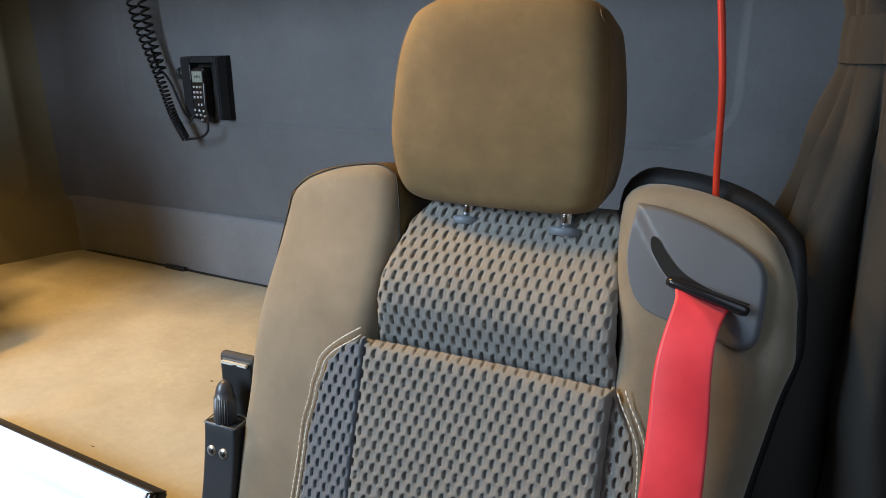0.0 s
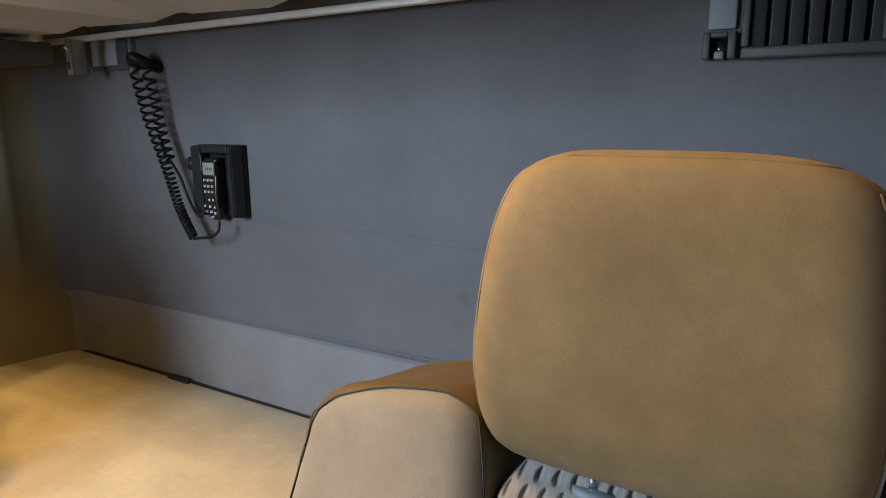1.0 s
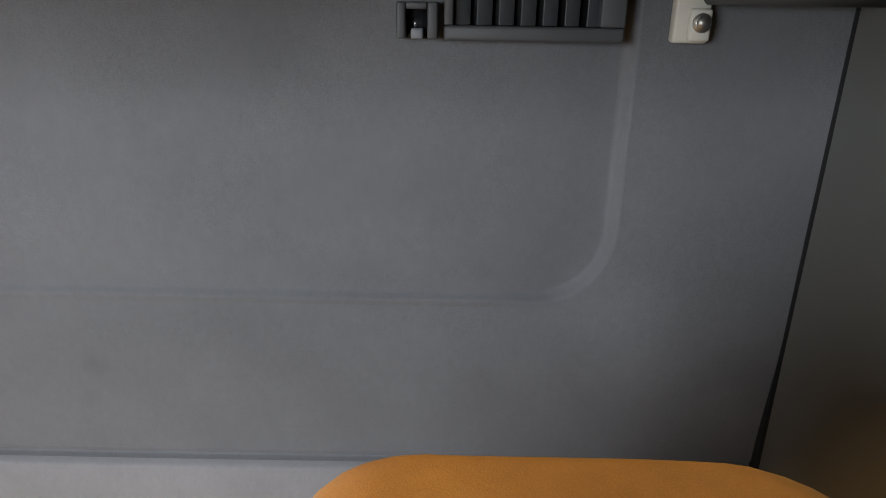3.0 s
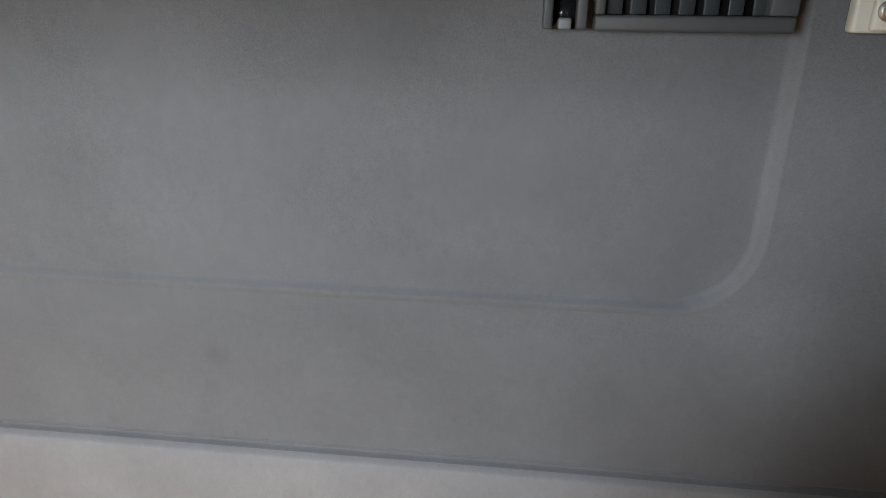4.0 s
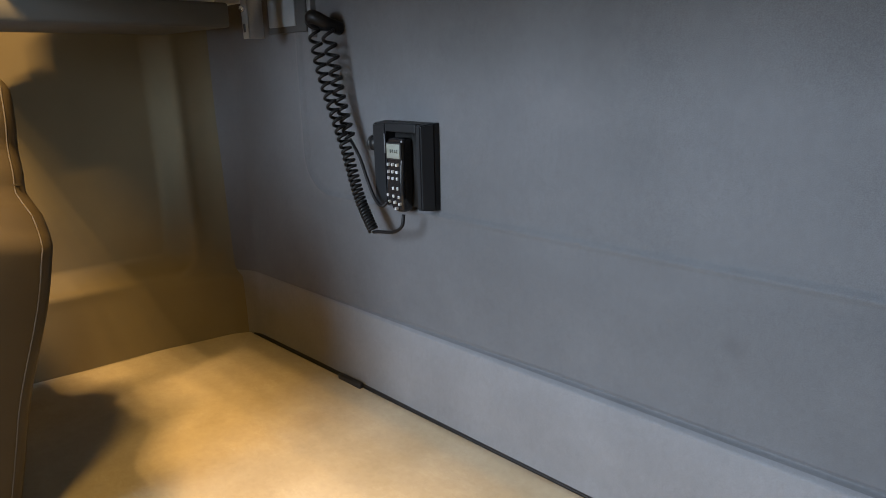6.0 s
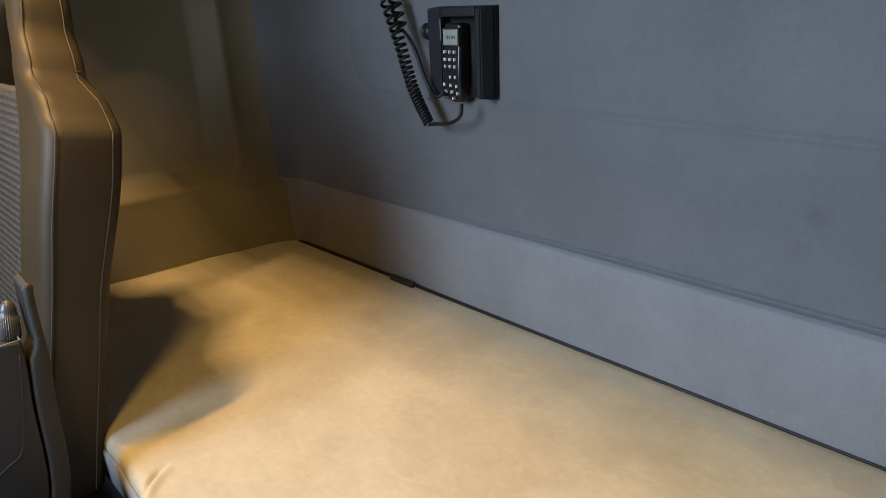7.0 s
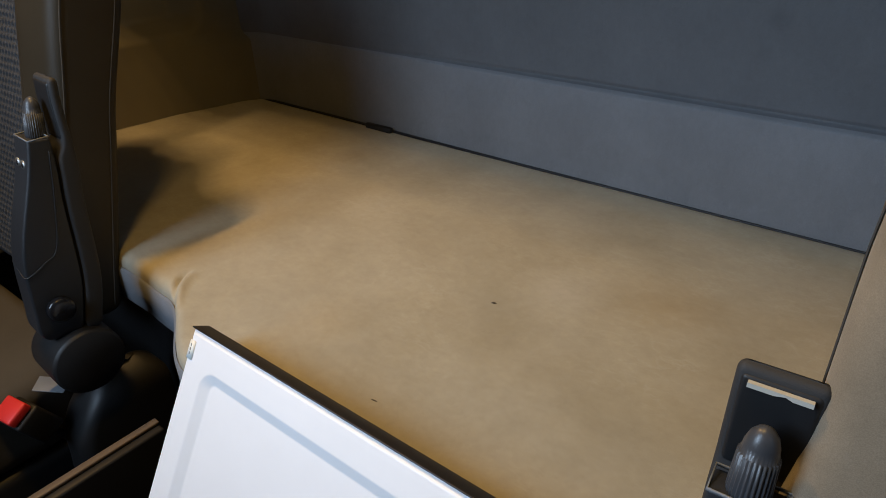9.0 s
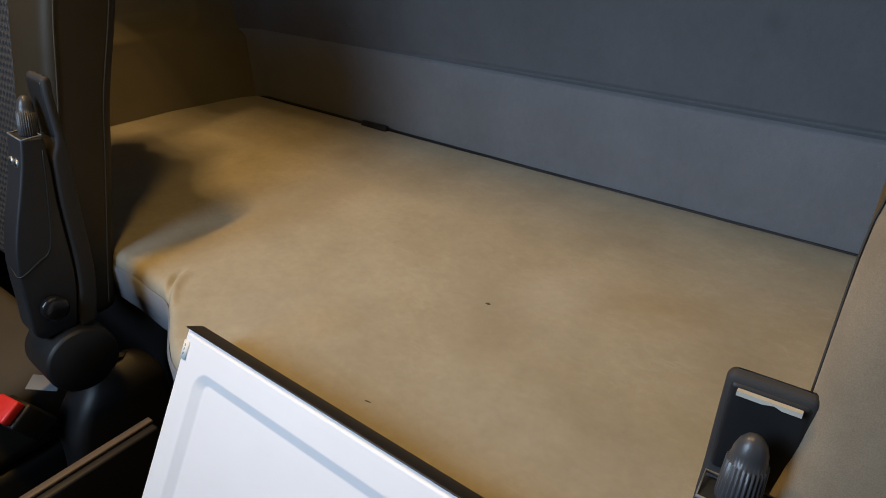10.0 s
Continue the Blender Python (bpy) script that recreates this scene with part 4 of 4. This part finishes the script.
    # webbing
    path = curve_points([(0.2075, -0.060, -0.041), (0.206, -0.066, -0.050), (0.2025, -0.072, -0.072), (0.2015, -0.076, -0.100), (0.204, -0.080, -0.145), (0.205, -0.084, -0.22), (0.203, -0.086, -0.32), (0.200, -0.085, -0.46)], 60)
    bv = []
    for i, p in enumerate(path):
        u = i / 59
        half = 0.0200 - 0.0022 * smooth01(0.03, 0.12, u) * (1 - smooth01(0.2, 0.5, u)) + 0.002 * smooth01(0.3, 0.8, u)
        tilt = 0.30 * (1 - smooth01(0.0, 0.25, u))
        for k in range(17):
            s = k / 8 - 1
            # a diagonal crease from the bar down to the free edge; past it the strap turns away
            past = max(0.0, (s + 1) / 2 - u / 0.26) if u < 0.26 else 0.0
            bv.append((p.x + s * half, p.y + 0.016 * past * smooth01(0.0, 0.05, u) + 0.0022 * s * s * smooth01(0.1, 0.6, u), p.z - s * half * tilt))
    nb_ = len(bv)
    bf = grid_faces(60, 17)
    bv2 = [(x, y + 0.0014, z) for x, y, z in bv]
    edge = []
    for i in range(59):
        for k in (0, 16):
            a, b = i * 17 + k, (i + 1) * 17 + k
            edge.append((a, b, b + nb_, a + nb_))
    part("belt_webbing", (bv + bv2, bf + [tuple(q + nb_ for q in f) for f in bf] + edge), M_BELT, seat, "bright red belt webbing")
    # cushion and base, on the floor
    fl = seat.matrix_basis.inverted() @ Matrix.Translation((px, -0.95, 0.0))
    part("cushion", loft(0.36, 0.50, const(-0.255), const(0.255), const(-0.26), const(0.24), 0.05, 0.03, 0.045, 0.0, None, 10), M_SEAT, seat, m=fl)
    part("pedestal", box(-0.2, 0.2, -0.2, 0.24, 0.0, 0.36, 0.02), M_BLACK, seat, m=fl)
    return seat


DRIVER = driver_seat()


def armrest(chair, m, length, thick, back_rows, front_rows, plate=True, knob_w=0.029):
    """A folded-up armrest: long tapered body along local z, face towards -y, with its ribbed adjusting knob near the top."""
    h = thick / 2
    back = lerp_table(back_rows)
    front = lerp_table(front_rows)
    b1, top = back(length), length * 0.79
    ob = part("armrest", loft(0.0, top, const(-h + 0.003), const(h - 0.003), lambda z: -back(z) + 0.024, front, 0.004, 0.02, 0.0015, 0.0), M_ARM, chair,
              "folded-up black plastic armrest", m=chair.matrix_basis.inverted() @ m)
    part("pad", loft(0.0, length, const(-h), const(h), lambda z: -back(z), lambda z: -back(z) + 0.022 - 0.011 * smooth01(top - 0.03, top, z), 0.005, 0.02, 0.006), M_ARMPAD, ob, "grained grey-black pad")
    part("liner", loft(length * 0.78, length - 0.006, const(-h + 0.0035), const(h - 0.0035), lambda z: -back(z) + 0.006, lambda z: -back(z) + 0.0122, 0.003, 0.003, 0.003), M_BLACK, ob)
    # pale plate under the top edge, its middle stepped up
    hw = h - 0.008
    prof = [(-hw, -0.0030), (-0.003, -0.0030), (0.003, -0.0015), (0.007, -0.0030), (hw, -0.0030), (hw, 0.0), (-hw, 0.0)]
    pv = [(x, y + b1, length - 0.0085 + z) for y in (-0.0160, -0.0124) for x, z in prof]
    n = len(prof)
    if plate:
        part("top_plate", (pv, [tuple(range(n)), tuple(range(n, 2 * n))] + [(k, (k + 1) % n, n + (k + 1) % n, n + k) for k in range(n)]), M_IVORY, ob, "pale edge plate", smooth=False)
    # thin paler rim round the mouth of the housing
    ft, bt = front(top), back(top) - 0.026
    rim = [(-h + 0.004, -ft + 0.001, top), (h - 0.004, -ft + 0.001, top), (h - 0.004, bt, top + 0.004), (-h + 0.004, bt, top + 0.004)]
    part("housing_rim", tube(rim, 0.0012, 6, True), M_GREY, ob, "thin grey rim")
    # ribbed knob with a domed cap
    kv, ks = [], 112
    zs_ = [(0.0, 0.96), (0.004, 1.04), (0.030, 0.97), (0.0302, 0.90), (0.037, 0.84), (0.043, 0.68), (0.047, 0.42), (0.049, 0.12)]
    for z, q in zs_:
        for k in range(ks):
            a = 2 * math.pi * k / ks
            rib = 1 + (0.05 if k % 4 < 2 else -0.06) * (1 if z < 0.0301 else 0)
            kv.append((0.0114 * q * rib * math.cos(a), 0.0106 * q * rib * math.sin(a), z))
    part("knob", (kv, grid_faces(len(zs_), ks, True) + [tuple(range(ks)), tuple(range((len(zs_) - 1) * ks, len(zs_) * ks))]), M_KNOB, ob,
         "ribbed grey adjusting knob", m=Matrix.Translation((-0.001, -knob_w + b1, top - 0.001)))
    zs0 = length * 0.70
    for x in (-0.010, 0.006):
        part("screw", tube([(x, -front(zs0) + 0.004, zs0), (x, -front(zs0) - 0.0008, zs0)], 0.0060, 14), M_STEEL, ob)
        part("socket_hole", tube([(x, -front(zs0) - 0.0012, zs0), (x, -front(zs0) - 0.0009, zs0)], 0.0035, 6), M_BLACK, ob)
    return ob


M_KNOB = plastic("knob_grey", (0.05, 0.053, 0.06), 0.35, 900.0, 0.08)
armrest(DRIVER, pose(1.425, -0.727, 0.512, -6, 0, 4), 0.338, 0.050,
        [(0.0, 0.030), (0.10, 0.032), (0.338, 0.0)], [(0.0, 0.062), (0.085, 0.058), (0.265, 0.040)])

# ---- passenger's seat ----
def passenger_seat():
    seat = thing("passenger_chair", "high-backed cab seat, its cloth darkened for shade, with pale piping and open neck", "seat", m=pose(0.288, -0.606, 1.0, -12.5))
    out = lerp_table([(-0.5, 0.236), (0.0, 0.244), (0.04, 0.240), (0.075, 0.205), (0.115, 0.134), (0.18, 0.092), (0.30, 0.048)])
    inn = lerp_table([(-0.5, 0.120), (-0.04, 0.122), (0.03, 0.105), (0.08, 0.088), (0.12, 0.072), (0.20, 0.036), (0.30, 0.004)])
    wf = lerp_table([(-0.5, 0.060), (-0.1, 0.050), (0.08, 0.042), (0.34, 0.035)])
    wb = lerp_table([(-0.5, -0.033), (-0.2, -0.038), (0.0, -0.054), (0.06, -0.056), (0.115, -0.044), (0.34, -0.033)])
    for s in (1, -1):
        if s > 0:
            g = loft(-0.5, 0.272, inn, out, wb, wf, 0.024, 0.02, 0.03, 0.0, None, 60)
        else:
            g = loft(-0.5, 0.272, lambda z: -out(z), lambda z: -inn(z), wb, wf, 0.024, 0.02, 0.03, 0.0, None, 60)
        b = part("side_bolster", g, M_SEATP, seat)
        for dw, key in ((-0.014, 'f'), (0.016, 'b')):
            f = (lambda z: wf(z) - 0.012) if key == 'f' else (lambda z: wb(z) + 0.018)
            part("piping", tube([(s * (out(z) - 0.001), -f(z), z) for z in np.linspace(-0.48, 0.255, 70)], 0.0013, 6), M_PIPEL, b, "pale piping")
        part("neck_seam", tube([(s * (out(0.114) - 0.0003), -wf(0.114) + 0.026 + 0.05 * u, 0.114 + 0.003 * u) for u in np.linspace(0, 1, 6)], 0.0012, 6), M_PIPE, b)
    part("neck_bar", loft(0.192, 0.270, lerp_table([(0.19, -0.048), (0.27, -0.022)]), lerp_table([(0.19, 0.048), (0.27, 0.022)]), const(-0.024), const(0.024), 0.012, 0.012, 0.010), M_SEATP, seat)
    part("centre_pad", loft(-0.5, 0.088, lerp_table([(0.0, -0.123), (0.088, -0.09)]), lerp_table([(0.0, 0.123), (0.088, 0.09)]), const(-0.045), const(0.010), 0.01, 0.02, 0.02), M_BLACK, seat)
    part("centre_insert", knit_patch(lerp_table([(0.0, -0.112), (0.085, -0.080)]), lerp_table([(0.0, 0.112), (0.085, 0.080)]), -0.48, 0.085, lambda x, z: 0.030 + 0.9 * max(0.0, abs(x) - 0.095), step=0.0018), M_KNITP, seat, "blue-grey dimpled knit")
    bm_ = seat.matrix_basis.inverted() @ Matrix.Translation((0.317, -0.94, 0.0))
    part("cushion", loft(0.33, 0.465, const(-0.235), const(0.20), const(-0.20), const(0.24), 0.05, 0.03, 0.03, 0.0, None, 10), M_CUSHION, seat, m=bm_)
    part("pedestal", box(-0.2, 0.2, -0.2, 0.2, 0.0, 0.33, 0.02), M_BLACK, seat, m=bm_)
    part("side_cover", loft(0.05, 0.46, const(0.205), const(0.285), lambda z: -0.27, lerp_table([(0.05, -0.06), (0.36, -0.11), (0.46, -0.15)]), 0.02, 0.02, 0.05), M_BLACK, seat, "black plastic side cover", m=bm_)
    return seat


# cloth and knit darkened: the shade on this seat is put into their colours
M_SEATP = cloth("passenger_seat_cloth_shaded", (0.040, 0.033, 0.022), 1300.0, 0.15, 0.14, 0.47, 7.0, 0.0)
M_SEATP.node_tree.nodes["Principled BSDF"].inputs["Specular IOR Level"].default_value = 0.2
M_KNITP = cloth("dimpled_knit_shaded", (0.055, 0.06, 0.068), 2600.0, 0.5, 0.08, 0.8, 8.0, 0.05)
M_CUSHION = cloth("cushion_cloth", (0.075, 0.068, 0.056), 1300.0, 0.4)
M_PIPEL = cloth("pale_piping", (0.060, 0.054, 0.045), 2000.0, 0.3)
PASSENGER = passenger_seat()
la = armrest(PASSENGER, pose(0.590, -0.790, 0.560, -9, 0, -3), 0.346, 0.050,
             [(0.0, 0.039), (0.08, 0.045), (0.22, 0.036), (0.346, 0.024)], [(0.0, 0.034), (0.03, 0.040), (0.11, 0.044), (0.28, 0.018)], False, 0.024)
part("bolt_cap", tube([(0.022, -0.012, 0.052), (0.032, -0.012, 0.052), (0.034, -0.012, 0.052)], [0.017, 0.017, 0.012], 24), M_BLACKGLOSS, la, "round black bolt cap")
part("hub", tube([(x, 0.012, -0.035) for x in (-0.045, -0.0446, -0.042, -0.040, 0.030, 0.033, 0.0355, 0.036)], [0.044, 0.0445, 0.0475, 0.048, 0.048, 0.0475, 0.0445, 0.044], 40), M_BLACK, la, "round black pivot hub")
part("crease", tube(curve_points([(-0.0225, -0.0425, 0.112), (0.0, -0.0436, 0.106), (0.0218, -0.0425, 0.103), (0.0222, -0.02, 0.118), (0.0222, -0.004, 0.135), (0.0222, 0.002, 0.20), (0.0222, 0.004, 0.26)], 40), 0.0011, 6), M_ARM, la)

buckle = thing("belt_buckle", "black belt buckle with a red release button", "buckle", m=pose(0.540, -0.845, 0.40, 28, 0, 10))
part("stalk", box(-0.012, 0.012, -0.006, 0.006, -0.10, 0.0, 0.003), M_BLACK, buckle)
part("body", box(-0.024, 0.024, -0.022, 0.018, 0.0, 0.058, 0.004), M_BLACK, buckle)
part("release_button", box(-0.020, 0.020, -0.020, 0.014, 0.0585, 0.074, 0.003), M_RED, buckle, "bright red release button")
tagp = thing("belt_tag", "pale blue-grey label on the belt anchor", "label", m=pose(0.540, -0.820, 0.462, 12, 8, 40))
part("label_sheet", box(-0.022, 0.022, -0.013, 0.013, -0.001, 0.001, 0.0006), M_GREY, tagp)

# ---- fridge drawer between the seats ----
top_edge, run = Vector((0.847, -0.741, 0.652)), Vector((0, -0.504, -0.864))
lid_m = Matrix(((1, 0, 0, top_edge.x), (0, run.y, -0.864, top_edge.y), (0, run.z, 0.504, top_edge.z), (0, 0, 0, 1)))
W, L = 0.44, 0.268
M_RIM = plastic("rim_strip_plastic", (0.014, 0.012, 0.011), 0.5)
fridge = thing("fridge_drawer", "black pull-out fridge drawer with its white-lined lid raised", "fridge", (1.02, -0.9, 0.0))
finv = Matrix.Translation((-1.02, 0.9, 0.0))
lid = part("lid_shell", box(-0.002, W + 0.010, -0.0005, L, -0.024, -0.0085, 0.003), M_BLACK, fridge, "glossy black lid shell", m=finv @ lid_m)
part("top_rim", box(-0.001, W + 0.009, -0.0025, -0.0006, -0.022, 0.0005, 0.0008), M_RIM, lid, "dark brown rim strip")
part("end_rim", box(W + 0.0002, W + 0.009, 0.0, L, -0.0083, 0.002, 0.002), M_BLACKGLOSS, lid)


def liner():
    nx, ny = 330, 200
    v = []
    for i in range(nx):
        for j in range(ny):
            x, y = W * i / (nx - 1), L * j / (ny - 1)
            d = rounded_rect(x - W / 2, y - (L / 2 + 0.010), W / 2 - 0.0355, L / 2 - 0.0250, 0.022)
            z = -0.0062 * min(1.0, max(0.0, -d / 0.0130))
            e = min(x, W - x, y, L - y)
            z -= 0.004 * (1 - smooth01(0.0, 0.005, e))
            v.append((x, y, z))
    return v, grid_faces(nx, ny)


part("liner", liner(), M_WHITE, lid, "white moulded liner with a rounded groove")
stk = part("sticker", box(0.003, 0.013, 0.012, 0.034, 0.0003, 0.0009), M_SLAT, lid, "small pale sticker")
for i in range(3):
    part("print_bar", box(0.006, 0.0072, 0.016 + 0.005 * i, 0.019 + 0.005 * i, 0.0009, 0.0011), M_GREY, stk)
part("hinge_strip", box(0.0, W, L - 0.002, L + 0.012, -0.034, -0.012, 0.004), M_BLACK, lid)
bx0, bx1, by0, by1, bz = 0.690, 1.32, -1.22, -0.752, 0.425
part("side_wall", box(bx0, bx0 + 0.022, by0, by1, 0.06, bz, 0.004), M_BLACK, fridge, m=finv)
part("side_wall", box(bx1 - 0.022, bx1, by0, by1, 0.06, bz, 0.004), M_BLACK, fridge, m=finv)
part("front_wall", box(bx0 + 0.022, bx1 - 0.022, by0, by0 + 0.03, 0.06, bz, 0.004), M_BLACK, fridge, m=finv)
part("rear_wall", box(bx0 + 0.022, bx1 - 0.022, by1 - 0.02, by1, 0.06, 0.34, 0.004), M_BLACK, fridge, m=finv)
part("tray", box(bx0 + 0.022, bx1 - 0.022, by0 + 0.03, by1 - 0.02, 0.06, 0.08), M_BLACK, fridge, m=finv)
part("rim_strip", box(bx0 - 0.002, bx0 + 0.010, by0, by1, bz + 0.0004, bz + 0.006, 0.002), M_BROWN, fridge, "brown-grey rim strip", m=finv)
part("base", box(bx0 + 0.02, bx1 - 0.02, by0 + 0.05, by1, 0.0, 0.058), M_BLACK, fridge, m=finv)


# ---- curtain ----
def curtain():
    ob = thing("side_curtain", "dark brown-grey gathered curtain tied with a band", "curtain", (2.0, -0.50, 0.2))
    rad = spline_table([(0.2, 0.108), (0.7, 0.104), (0.9, 0.096), (1.02, 0.082), (1.09, 0.066), (1.14, 0.055), (1.165, 0.052), (1.19, 0.056), (1.25, 0.068), (1.9, 0.078)])
    n, zs_ = 260, np.linspace(0.2, 2.05, 230)

    def folds(a, z):
        """Deep uneven pleats that wander, merge towards the band and slump in between."""
        w = a + 0.22 * noise.noise(Vector((math.cos(a) * 1.5, math.sin(a) * 1.5, z * 4.5))) + 0.10 * math.sin(z * 7.0)
        p = abs(math.sin(3.5 * w + 0.6)) ** 0.7 - 0.62
        q = abs(math.sin(5.5 * w - z * 2.2)) ** 0.8 - 0.6
        slump = noise.noise(Vector((math.cos(a) * 2.4, math.sin(a) * 2.4, z * 11.0)))
        return 0.46 * p + 0.22 * q + 0.26 * slump

    def ring(z, free, puff=0.0):
        out = []
        for k in range(n):
            a = 2 * math.pi * k / n
            q = rad(z) * (1 + folds(a, z) * free) + puff
            out.append((min(q * 0.82 * math.cos(a), 0.135 + puff), q * 1.1 * math.sin(a), z - 0.2))
        return out
    v = []
    for z in zs_:
        v += ring(z, 0.22 + 0.78 * smooth01(0.008, 0.085, abs(z - 1.165)))
    part("drape", (v, grid_faces(len(zs_), n, True)), M_CURTAIN, ob)
    bv, zs2 = [], np.linspace(1.147, 1.183, 12)
    for z in zs2:
        bv += ring(z, 0.16, 0.0035 + 0.0025 * math.sin((z - 1.147) / 0.036 * math.pi))
    part("tie_band", (bv, grid_faces(12, n, True)), M_CURTAIN, ob, "cloth tie band")


curtain()
